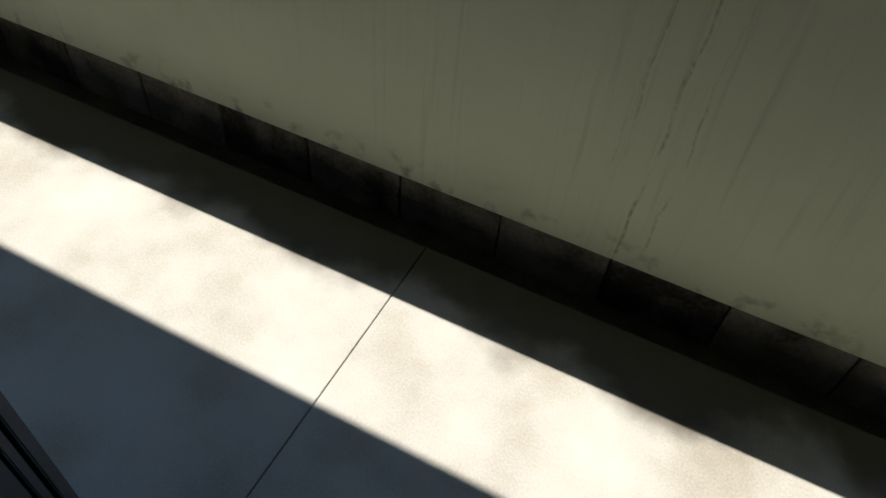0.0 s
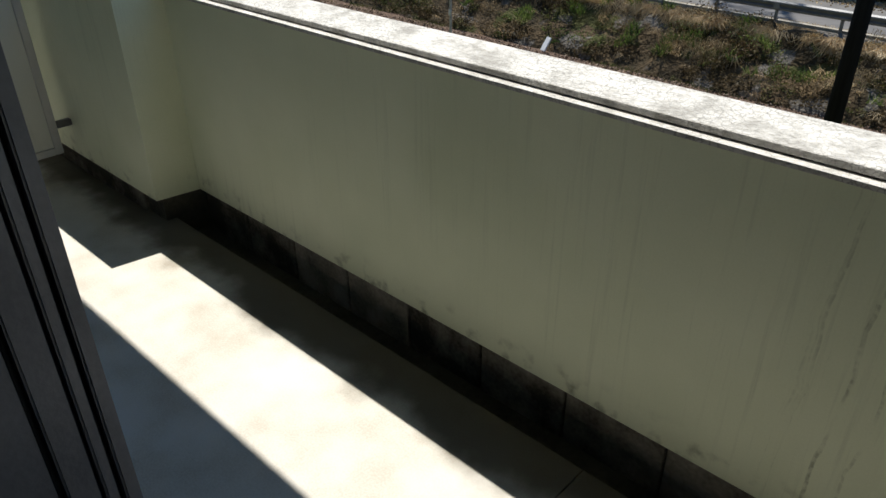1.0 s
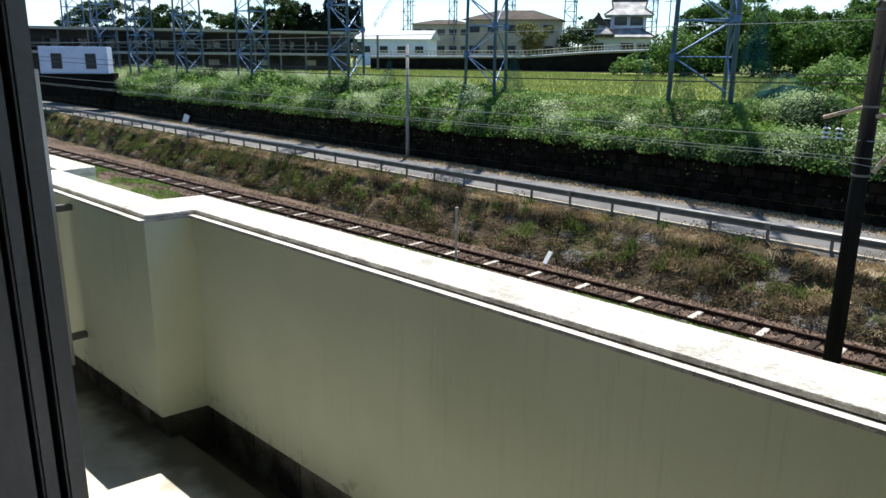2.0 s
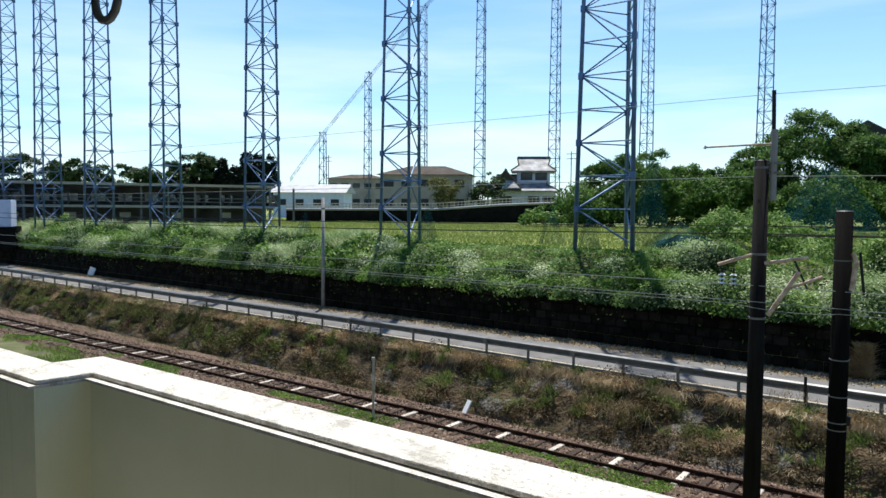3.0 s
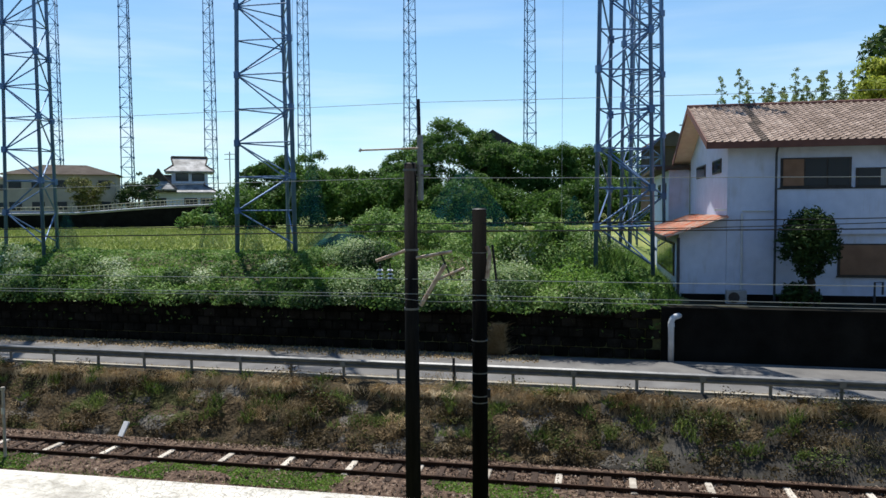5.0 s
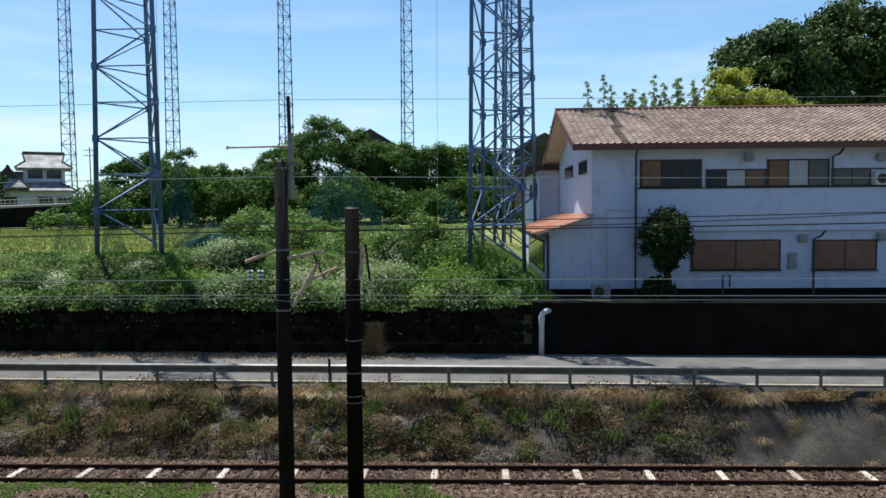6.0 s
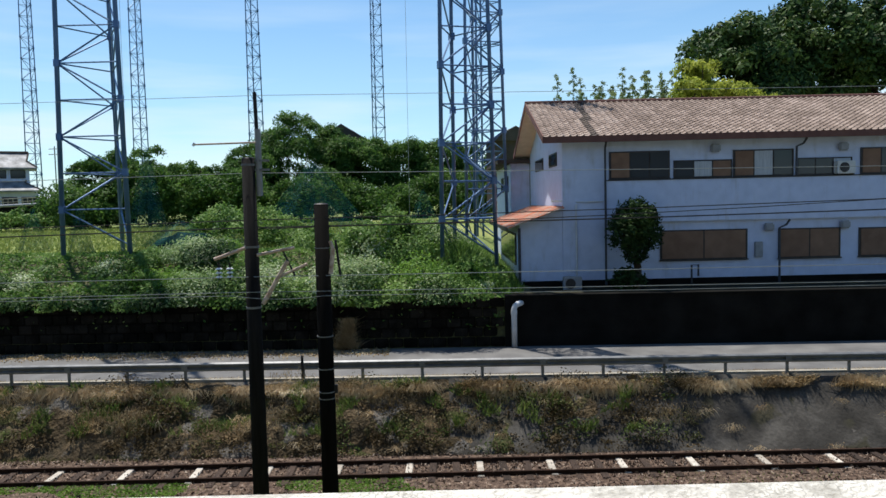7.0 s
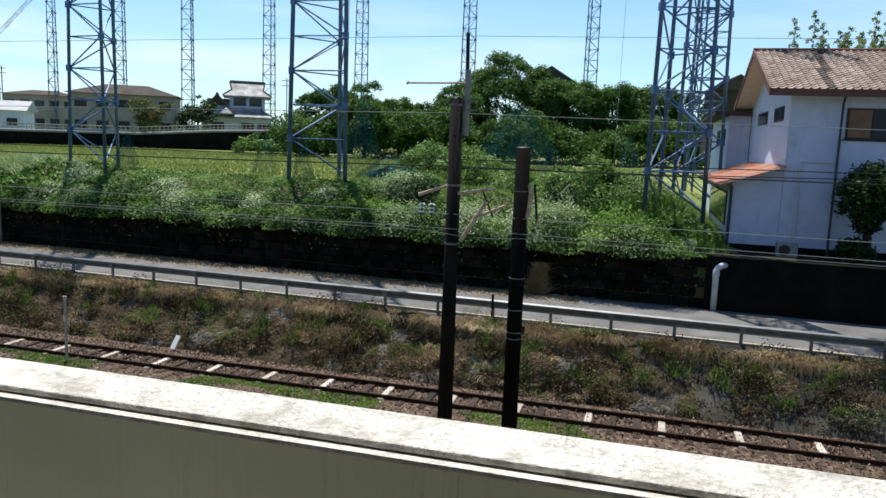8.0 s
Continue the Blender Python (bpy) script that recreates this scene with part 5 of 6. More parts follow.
part("soffit", boxed(BX - 0.9, BX1 + 0.6, BY - 0.65, BY - 0.01, EAVE - 0.24, EAVE - 0.20), M["soffit"], bld)
for sgn in (1, -1):
    bm = bmesh.new()
    yy0, yy1 = RY - sgn * (RY - BY + 0.66), RY
    vs = [bm.verts.new(c) for x in (BX - 0.95, BX - 0.905) for c in ((x, yy0, EAVE - 0.30), (x, yy0, EAVE + 0.02), (x, yy1, RIDGE + 0.07), (x, yy1, RIDGE - 0.25))]
    for f in ((0, 1, 2, 3), (7, 6, 5, 4), (0, 4, 5, 1), (1, 5, 6, 2), (2, 6, 7, 3), (3, 7, 4, 0)):
        bm.faces.new([vs[i] for i in f])
    part("barge_board", bm, M["fascia"], bld)
    bm = bmesh.new()
    vs = [bm.verts.new(c) for c in ((BX - 0.90, yy0, EAVE - 0.26), (BX - 0.0, yy0, EAVE - 0.26), (BX - 0.0, yy1, RIDGE - 0.20), (BX - 0.90, yy1, RIDGE - 0.20))]
    bm.faces.new(vs)
    part("gable_soffit", bm, M["soffit"], bld)
part("ridge_cap", tubed((BX - 0.95, RY, RIDGE + 0.03), (BX1 + 0.6, RY, RIDGE + 0.03), 0.11, n=8), M["fascia"], bld)


def window(x0, x1, z0, z1, panes, y=BY, parent=bld):
    """panes: kinds from one side to the other (s shutter, g glass, c curtain)."""
    w = part("window", boxed(x0, x1, y - 0.05, y + 0.03, z0, z1), M["winframe"], parent)
    k = len(panes)
    for i, c in enumerate(panes):
        a, b = x0 + 0.06 + (x1 - x0 - 0.12) * i / k, x0 + 0.06 + (x1 - x0 - 0.12) * (i + 1) / k
        nm, mt = {"s": ("shutter", "shutter"), "g": ("pane", "glass"), "c": ("pane", "curtain")}[c]
        dy = 0.012 if i % 2 else 0.0
        part(nm, boxed(a + 0.03, b - 0.03, y - 0.075 + dy, y - 0.051, z0 + 0.06, z1 - 0.06, bevel=0.005), M[mt], w)
    part("sill", boxed(x0 - 0.04, x1 + 0.04, y - 0.11, y - 0.0, z0 - 0.05, z0), M["winframe"], w)
    return w


window(8.25, 10.97, 2.70, 3.92, "sgg")
window(11.14, 13.77, 2.68, 3.47, "gcs")
window(13.81, 16.52, 2.68, 3.88, "scg")
window(16.62, 19.15, 2.68, 3.46, "ggc")
window(19.52, 22.2, 2.68, 3.86, "sgg")
window(22.4, 25.0, 2.68, 3.46, "gcs")
window(25.1, 27.8, 2.68, 3.86, "scg")
window(10.52, 14.46, -1.00, 0.35, "ss")
window(15.86, 18.66, -1.02, 0.32, "ss")
window(19.49, 22.3, -1.02, 0.28, "ss")
window(23.5, 26.3, -1.02, 0.28, "ss")
# small windows high on the gable wall
for y0, y1 in ((34.4, 36.7), (38.9, 41.9)):
    gw = part("window", boxed(BX - 0.05, BX + 0.02, y0, y1, 3.42, 4.05), M["winframe"], bld)
    part("pane", boxed(BX - 0.065, BX - 0.05, y0 + 0.08, y1 - 0.08, 3.49, 3.98), M["glass"], gw)
# downpipes with a bend under the eave
for x, z1, z0 in ((8.03, EAVE - 0.3, BG), (16.56, EAVE - 0.3, 2.68), (15.82, 0.72, BG), (21.4, EAVE - 0.3, 2.68)):
    bm = bmesh.new()
    pipe_path(bm, [(x + (0.35 if x > 9 else 0), BY - 0.45, z1), (x + (0.3 if x > 9 else 0), BY - 0.25, z1 - 0.22), (x, BY - 0.24, z1 - 0.35), (x, BY - 0.24, z0)], 0.05, n=8)
    part("downpipe", bm, M["drain"], bld, "dark blue-grey downpipe")
# hoods over the vents, a meter box, a sign-like grey frame by the ground
for x, z in ((12.99, 3.98), (18.71, 3.92), (15.40, 0.40), (18.82, 0.44), (24.2, 3.9)):
    part("vent_hood", boxed(x - 0.22, x + 0.22, BY - 0.22, BY + 0.0, z - 0.18, z + 0.18, bevel=0.06), M["hood"], bld)
part("meter_box", boxed(14.78, 15.12, BY - 0.16, BY, -0.95, -0.25, bevel=0.02), M["hood"], bld)
bm = bmesh.new()
pipe_path(bm, [(11.85, BY - 0.3, BG), (11.85, BY - 0.3, -1.22), (12.15, BY - 0.3, -1.22), (12.15, BY - 0.3, BG + 0.4)], 0.045)
part("loop_rail", bm, M["drain"], bld)
part("conduit", tubed((6.75, BY - 0.04, 1.62), (6.75, BY - 0.04, BG), 0.05), M["whitepipe"], bld)
part("conduit", tubed((6.75, BY - 0.04, 1.72), (7.98, BY - 0.04, 1.72), 0.03), M["whitepipe"], bld)
# porch at the gable end
pc = tagged(empty("porch"), label="low white porch with an orange tiled lean-to roof", category="porch")
bm = box(bmesh.new(), 4.20, 6.14, BY + 0.02, 43.5, BG - 0.2, 0.62)
for v in bm.verts:
    if v.co.z > 0:
        v.co.z = 0.57 + (v.co.x - 3.62) * 0.34
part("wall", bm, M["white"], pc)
PS = 0.85 / 2.5
for k in range(40):
    y0 = 32.45 + k * 0.29
    bm = box(bmesh.new(), 3.62, 6.13, y0, y0 + 0.285, -0.03, 0.03)
    for v in bm.verts:
        if v.co.z > 0:
            v.co.z += 0.035 if k % 2 else 0.0
        v.co.z += 0.63 + (v.co.x - 3.62) * PS
    part("roof_strip", bm, M["porchtile"], pc)
part("fascia", boxed(3.57, 3.615, 32.45, 44.0, 0.50, 0.66), M["winframe"], pc)
part("corner_post", boxed(4.12, 4.24, BY - 0.04, BY + 0.06, BG, 0.60), M["drain"], pc)
pw = part("window", boxed(4.15, 4.21, 34.5, 42.5, -1.2, 0.30), M["winframe"], pc)
for i in range(6):
    part("pane", boxed(4.135, 4.152, 34.6 + i * 1.31, 35.8 + i * 1.31, -1.1, 0.2), M["glass"], pw)
lamp = part("lamp", boxed(5.62, 6.12, BY - 0.18, BY + 0.02, 1.74, 1.82, bevel=0.02), M["porcelain"], pc)
# lower wing behind
wg = tagged(empty("rear_wing"), label="lower white wing behind the building's gable end", category="building")
part("wall", boxed(5.0, 6.14, 45.0, 56.0, -2.3, 4.1), M["white"], wg)
part("roof", boxed(4.2, 6.4, 44.6, 56.6, 4.1, 4.35, bevel=0.04), M["greyroof"], wg)
for y0 in (46.5, 50.0):
    w = part("window", boxed(4.95, 5.02, y0, y0 + 1.6, 2.4, 3.4), M["winframe"], wg)
    part("pane", boxed(4.935, 4.952, y0 + 0.1, y0 + 1.5, 2.5, 3.3), M["glass"], w)


def aircon(x, y, z, label):
    a = tagged(empty("air_conditioner", pose(x, y, z)), label=label, category="air conditioner")
    part("case", boxed(-0.40, 0.40, -0.15, 0.15, 0.05, 0.62, bevel=0.02), M["hood"] if z < 0 else M["acwhite"], a)
    part("fan_grille", tubed((-0.10, -0.16, 0.33), (-0.10, -0.175, 0.33), 0.22, n=20), M["winframe"], a)
    part("foot", boxed(-0.35, -0.28, -0.14, 0.14, 0, 0.05), M["winframe"], a)
    part("foot", boxed(0.28, 0.35, -0.14, 0.14, 0, 0.05), M["winframe"], a)
    return a


aircon(18.75, BY - 0.02 - 0.16, 2.66, "off-white outdoor air conditioner unit on the gallery")
aircon(6.35, 31.9, BG - 0.03, "off-white outdoor air conditioner unit on the ground")

# white bent drain pipe at the wall by the road
dp = tagged(empty("drain_pipe", pose(3.6, 29.55, 0)), label="pale bent drain pipe standing at the retaining wall", category="pipe")
part("pipe", pipe_path(bmesh.new(), [(-0.05, 0, -4.15), (-0.05, 0, -2.55), (0.0, 0.02, -2.42), (0.12, 0.1, -2.36), (0.36, 0.42, -2.34)], 0.115, n=12), M["whitepipe"], dp, smooth=True)
part("collar", tubed((-0.05, 0, -2.75), (-0.05, 0, -2.6), 0.13, n=12), M["whitepipe"], dp)

# clipped evergreen shrub in front of the building
tree("evergreen_shrub", "dark clipped evergreen shrub in front of the white building", 9.05, 31.6, -2.1,
     [(0.05, 0, 3.0, 0.9, 0.9), (-0.4, 0, 2.5, 0.8, 0.8), (0.4, 0.1, 2.4, 0.75, 0.8), (0, -0.1, 1.7, 0.55, 0.6), (0.5, 0, 3.2, 0.45, 0.4), (-0.5, 0, 3.1, 0.5, 0.4)], M["darkleaf"], 13000, 0.075, 1.6, 0.22)
tree("low_shrub", "low dark shrub under the evergreen", 8.7, 31.7, -2.15, [(0, 0, 0.45, 0.75, 0.5)], M["darkleaf"], 1500, 0.09, 0.3, 0.06)

# ---- weeds on the bank and the field ----
def bank_points(n, x0, x1, v0, v1):
    x = RNG.uniform(x0, x1, n)
    v = RNG.uniform(v0, v1, n)
    z = np.array([terrain(a, b - 0.035 * a) for a, b in zip(x, v)])
    return np.c_[x, v - 0.035 * x, z]


def lump(P, hmax, freq, seed):
    """Raises points by a random share of a lumpy canopy height."""
    h = np.array([0.5 + 0.75 * noise.noise(Vector((p[0] * freq, p[1] * freq, seed))) + 0.3 * noise.noise(Vector((p[0] * freq * 3.1, p[1] * freq * 3.1, seed))) for p in P])
    P = P.copy()
    v = P[:, 1] + 0.035 * P[:, 0]
    low_ = 1 - 0.72 * np.clip((v - 32.8) / 2.2, 0, 1)
    P[:, 2] += np.clip(h * 1.25 - 0.12, 0.06, 1.3) * hmax * low_ * RNG.uniform(0.35, 1.0, len(P)) ** 0.5
    return P


P = lump(bank_points(62000, -75, 3.6, 30.05, 36.3), 0.75, 0.38, 2.0)
P[:, 1] -= RNG.uniform(0, 0.2, len(P)) * (P[:, 1] + 0.035 * P[:, 0] < 30.9)
tagged(soup("bank_weeds", leaf_quads(P, 0.09, 0.1), M["weed"], 4), label="dense green weeds along the top of the bank")


def mound(x, y, z, r, h, n, ragged=0.14):
    """Points over the outside of one bulging clump of weeds."""
    d = RNG.normal(size=(n, 3))
    d /= np.linalg.norm(d, axis=1)[:, None]
    d[:, 2] = np.abs(d[:, 2])
    kn = RNG.normal(size=(12, 3))
    kn /= np.linalg.norm(kn, axis=1)[:, None]
    f = 0.86 + 0.30 * np.clip((d @ kn.T).max(1) - 0.55, 0, 1) / 0.45 + RNG.normal(0, ragged, n)
    return np.c_[np.array([x, y, z]) + d * f[:, None] * np.array([r, r, h]), d + np.array([0, 0, 0.3])]


heaps = {"bright": [], "weed": [], "shrubleaf": [], "reed": []}
for k in range(150):
    x = RNG.uniform(-74, 3.2)
    v = 30.35 + 4.4 * RNG.uniform(0, 1) ** 1.4
    y = v - 0.035 * x
    r = RNG.uniform(0.5, 1.25) * (0.85 if x > -0.8 else 1.0)
    kind = RNG.choice(["bright", "weed", "shrubleaf", "reed"], p=[0.24, 0.28, 0.17, 0.31])
    heaps[kind].append(mound(x, y, terrain(x, y) - 0.1, r, r * RNG.uniform(0.7, 1.15) * (1.25 if v < 31.5 else 0.8), int(1150 * r * r) + 300))
for k in range(26):
    x = RNG.uniform(-12, 1.2)
    v = RNG.uniform(33.5, 42)
    y = v - 0.035 * x
    r = RNG.uniform(0.6, 1.2)
    heaps[RNG.choice(["bright", "weed", "reed"], p=[0.5, 0.35, 0.15])].append(mound(x, y, terrain(x, y) - 0.1, r, r * RNG.uniform(0.7, 1.2), int(900 * r * r) + 300))
for k in range(92):
    x = -76 + 78.2 * (k + RNG.uniform(0.1, 0.9)) / 92
    r = RNG.uniform(0.4, 0.8)
    q = mound(x, 30.05 - 0.035 * x, -2.28 + RNG.uniform(-0.10, 0.15), r, r * 0.8, 560, 0.2)
    heaps[RNG.choice(["bright", "weed", "shrubleaf"], p=[0.12, 0.38, 0.50])].append(q[q[:, 1] < 30.6 - 0.035 * x])
for kind, nm, size, lab in (("bright", "bright_weed_clumps", 0.075, "bright green clumps of broad-leaved weeds on the bank"), ("weed", "weed_clumps", 0.075, "mid green clumps of climbing weeds on the bank"),
                            ("shrubleaf", "dark_shrub_clumps", 0.085, "dark green shrubby clumps on the bank"), ("reed", "silver_weed_clumps", 0.065, "silvery pale flowering clumps on the bank")):
    tagged(soup(nm, leaf_quads(np.concatenate(heaps[kind]), size, 0.15), M[kind], 4), label=lab)
P = lump(bank_points(26000, -130, -30, 30.1, 36.5), 1.5, 0.3, 5.0)
tagged(soup("bank_weeds_far", leaf_quads(P, 0.2), M["weed"], 4), label="dense green weeds along the far bank")
P = clump(bank_points(90000, -110, -32.0, 30.4, 34.5), 0.08, 0.25, 8.0)
tagged(soup("silver_reeds", blade_tris(P + np.array([0, 0, 0.35]), 0.75, 0.03, 0.7), M["reed"], 3), label="tall silvery reeds among the weeds")
P = bank_points(16000, 0.2, 4.1, 31.2, 50.0)
tagged(soup("porch_grass", blade_tris(P, 0.42, 0.03, 0.45), M["weed"], 3), label="tall green grass between tower and porch")
P = bank_points(60000, -100, 2.0, 36.5, 75.0)
tagged(soup("field_grass", blade_tris(P, 0.22, 0.05, 0.6), M["fieldgrass"], 3), label="rough grass on the field")
for x, y, s, c, lab in ((-2.2, 35.6, 1.25, 7000, "rounded green bush at the field's edge"), (-9.5, 40.5, 1.5, 4500, "rounded green bush on the field"), (-12.6, 44.5, 1.4, 4500, "rounded green bush on the field"),
                        (-6.8, 38.5, 1.1, 3000, "small green bush on the field"), (-40.2, 72.0, 1.5, 1800, "bright green bush below the far wall"), (-69.0, 33.8, 1.7, 4000, "tall green bush on the bank")):
    tree("bush", lab, x, y, terrain(x, y) - 0.1, [(0, 0, s * 0.75, s * 1.25, s), (s * 0.8, 0.2, s * 0.5, s * 0.8, s * 0.7), (-s * 0.85, 0, s * 0.5, s * 0.8, s * 0.65)], M["weed"], c, 0.10 if y < 60 else 0.2, s * 0.5, 0.06, "bushes on the field", 0.34 * s)
h = np.abs(RNG.uniform(0, 1, 4200)) ** 1.7 * 1.1
P = np.c_[-3.35 + h * 0.12 + RNG.normal(0, 1, 4200) * (0.20 - 0.10 * h), 29.55 + 0.26 * h + 0.12, -4.09 + h + RNG.uniform(0, 0.08, 4200)]
tagged(soup("straw_spill", blade_tris(P, 0.2, 0.014, 1.2), M["dry"], 3), label="dry straw spilling down a gap in the bank")
tagged(soup("road_litter", leaf_quads(np.c_[(lx := RNG.uniform(-75, -1.5, 15000)), 29.0 - 0.035 * lx + RNG.normal(0, 0.34, 15000), np.full(15000, -4.08)], 0.055), M["dry"], 4), label="dry leaves and straw at the road's far edge")
tagged(soup("verge_grass", blade_tris(np.c_[(lx := RNG.uniform(-110, 34, 22000)), 24.74 - 0.035 * lx + RNG.normal(0, 0.05, 22000), np.full(22000, -4.10)], 0.09, 0.016, 0.6), M["dry"], 3), label="dry grass along the road's near edge")

# ---- trees ----
def spread(n, rx, ry, z0, z1, r0, r1):
    return [(RNG.uniform(-rx, rx), RNG.uniform(-ry, ry), RNG.uniform(z0, z1), r := RNG.uniform(r0, r1), r * RNG.uniform(0.6, 0.85)) for _ in range(n)]


TG = "trees behind the field"
for x, y, h, w, c in ((-34.8, 78, 7.0, 3.4, 12000), (-31.0, 80, 8.6, 3.2, 12000), (-27.5, 82, 6.6, 3.0, 9000), (-23.5, 84, 6.4, 3.2, 9000), (-20.0, 86, 7.6, 3.6, 11000), (-16.5, 90, 13.0, 4.8, 20000),
                      (-11.2, 91, 9.9, 4.4, 16000), (-8.0, 94, 9.8, 4.0, 14000), (-3.5, 95, 9.6, 4.0, 14000), (1.5, 97, 9.8, 4.2, 14000), (6.0, 96, 8.4, 4.0, 10000), (-22.5, 92, 9.4, 3.8, 10000)):
    tree("broadleaf_tree", "leafy green tree behind the field", x, y, 0.3, spread(26, w * 0.85, w * 0.5, h * 0.22, h * 0.90, w * 0.16, w * 0.40) + [(0, 0, h * 0.93, w * 0.40, h * 0.07), (-w * 0.2, 0, h * 0.55, w * 0.75, h * 0.36), (w * 0.25, 0, h * 0.45, w * 0.7, h * 0.32)], M["treeleaf"], int(c * 1.7), 0.155, h * 0.5, 0.25, TG, 0.19 * w + 0.15)
tagged(soup("understory", leaf_quads(np.concatenate([clump_crown([(x, 75 + (x + 36) * 0.36 + RNG.uniform(-1, 3), RNG.uniform(0.6, 3.8), RNG.uniform(2.0, 3.2), RNG.uniform(1.8, 3.0))], 2700, 0.8, 0.6, 110) for x in np.arange(-38, 14, 1.1)]), 0.17), M["treeleaf"], 4), label="tangled undergrowth between the trees")
for k in range(9):
    x, y = -130 + k * 2.1, 84 + k * 1.25
    h = RNG.uniform(8.5, 11.5)
    tree("cypress", "dark dense cypress behind the range gallery", x, y, 0.5, [(0, 0, h * 0.25 + i * h * 0.22, 2.7 - i * 0.5, h * 0.17) for i in range(4)], M["cypress"], 5500, 0.32, h * 0.4, 0.2, "dark cypress row")
for k in range(11):
    x, y = -165 + k * 4.2, 62 + k * 2.2
    h = RNG.uniform(9.5, 13)
    tree("broadleaf_tree", "dark leafy tree behind the range gallery", x, y, 0.5, spread(9, 2.2, 2, h * 0.35, h * 0.85, 1.3, 2.4), M["darkleaf"], 5000, 0.26, h * 0.5, 0.2, TG, 0.9)
for x, y, z, h, w, c in ((24.6, 58, 0.5, 16.0, 4.7, 28000), (30.6, 60, 0.5, 18.0, 5.3, 30000), (38.0, 61, 0.5, 19.0, 6.0, 26000), (34.5, 66, 0.5, 20.0, 5.5, 14000), (45, 62, 0.5, 18.5, 6.0, 8000)):
    tree("hill_tree", "large dark evergreen tree behind the building", x, y, z, spread(12, w * 0.6, w * 0.5, h * 0.45, h * 0.82, w * 0.32, w * 0.55) + [(0, 0, h * 0.85, w * 0.5, h * 0.12)], M["hillleaf"], c, 0.22, h * 0.5, 0.4, "large trees behind the building", 1.15)
tree("yellow_tree", "yellow-green leafy tree behind the roof", 18.2, 49.5, 0.5, spread(12, 1.4, 1.2, 7.6, 10.0, 0.6, 1.1), M["yellowleaf"], 9000, 0.12, 7.5, 0.25, "", 0.55)
tree("yellow_tree", "yellow-green leafy tree behind the roof", 20.6, 49.5, 0.5, spread(9, 2.0, 1.2, 7.0, 8.4, 0.7, 1.2), M["yellowleaf"], 9000, 0.12, 7.0, 0.25, "", 0.55)
for k in range(52):
    x, y, h = RNG.uniform(10.6, 21.0), RNG.uniform(58, 63), RNG.uniform(8.8, 11.4)
    b = tagged(empty("bamboo", pose(x, y, 0.4)), label="tall pale green bamboo behind the roof", category="bamboo", group="bamboo behind the roof")
    lean = RNG.uniform(-1.1, 1.1)
    part("culm", tubed((0, 0, 0), (lean, 0, h), 0.05, 0.015, n=6), M["bamboo"], b)
    up = RNG.uniform(0, 1, 850) ** 1.1
    twig = np.floor(up * 15)
    way = np.sin(twig * 2.4 + k) * (0.15 + 0.95 * (1 - up))
    reach = RNG.uniform(0, 1, 850)
    q = np.c_[lean * (0.6 + 0.43 * up) + way * reach + RNG.normal(0, 0.07, 850), np.cos(twig * 2.4 + k) * reach * 0.7 + RNG.normal(0, 0.07, 850), h * (0.6 + 0.43 * (twig + 0.5) / 15) + 0.28 * np.sin(reach * 2.6) - 0.22 * reach + RNG.normal(0, 0.05, 850)]
    soup("foliage", leaf_quads(q, 0.085, 0.5), M["bamboo"], 4, b, kind="")

# ---- far buildings ----
def placed(name, label, category, x, y, z, turn):
    return tagged(empty(name, pose(x, y, z, 0, 0, turn)), label=label, category=category)


# two-deck gallery of the driving range
g = placed("range_gallery", "long two-deck driving range gallery, weathered and open-fronted", "gallery", -86.3, 42.3, -0.5, 62.3)
L = 23.6
part("back_wall", boxed(-L, L, 5.0, 5.3, 0, 5.0), M["gallery"], g)
part("upper_roof", boxed(-L, L, -1.0, 5.6, 4.85, 5.15), M["galleryroof"], g)
part("deck", boxed(-L, L, -0.6, 5.0, 2.2, 2.5), M["galleryroof"], g)
part("ground_slab", boxed(-L, L, -0.6, 5.0, 0.0, 0.2), M["gallery"], g)
for i in range(17):
    part("column", boxed(-L + i * 3.1, -L + i * 3.1 + 0.22, -0.45, -0.2, 0.2, 4.85), M["gallery"], g)
for i in range(16):
    part("bay_divider", boxed(-L + i * 3.1 + 1.4, -L + i * 3.1 + 1.5, 0.5, 4.9, 2.5, 4.0), M["gallery"], g)
    # White panels stand in for bright sky seen through openings in the back wall.
    part("sky_opening_panel", boxed(-L + i * 3.1 + 0.8, -L + i * 3.1 + 2.4, 4.93, 4.99, 3.0, 3.9), M["porcelain"], g)
    if i % 2:
        part("sky_opening_panel", boxed(-L + i * 3.1 + 0.9, -L + i * 3.1 + 2.2, 4.93, 4.99, 0.9, 1.6), M["porcelain"], g)
part("handrail", tubed((-L, -0.55, 3.4), (L, -0.55, 3.4), 0.05), M["galv"], g)
part("handrail", tubed((-L, -0.55, 2.95), (L, -0.55, 2.95), 0.05), M["galv"], g)


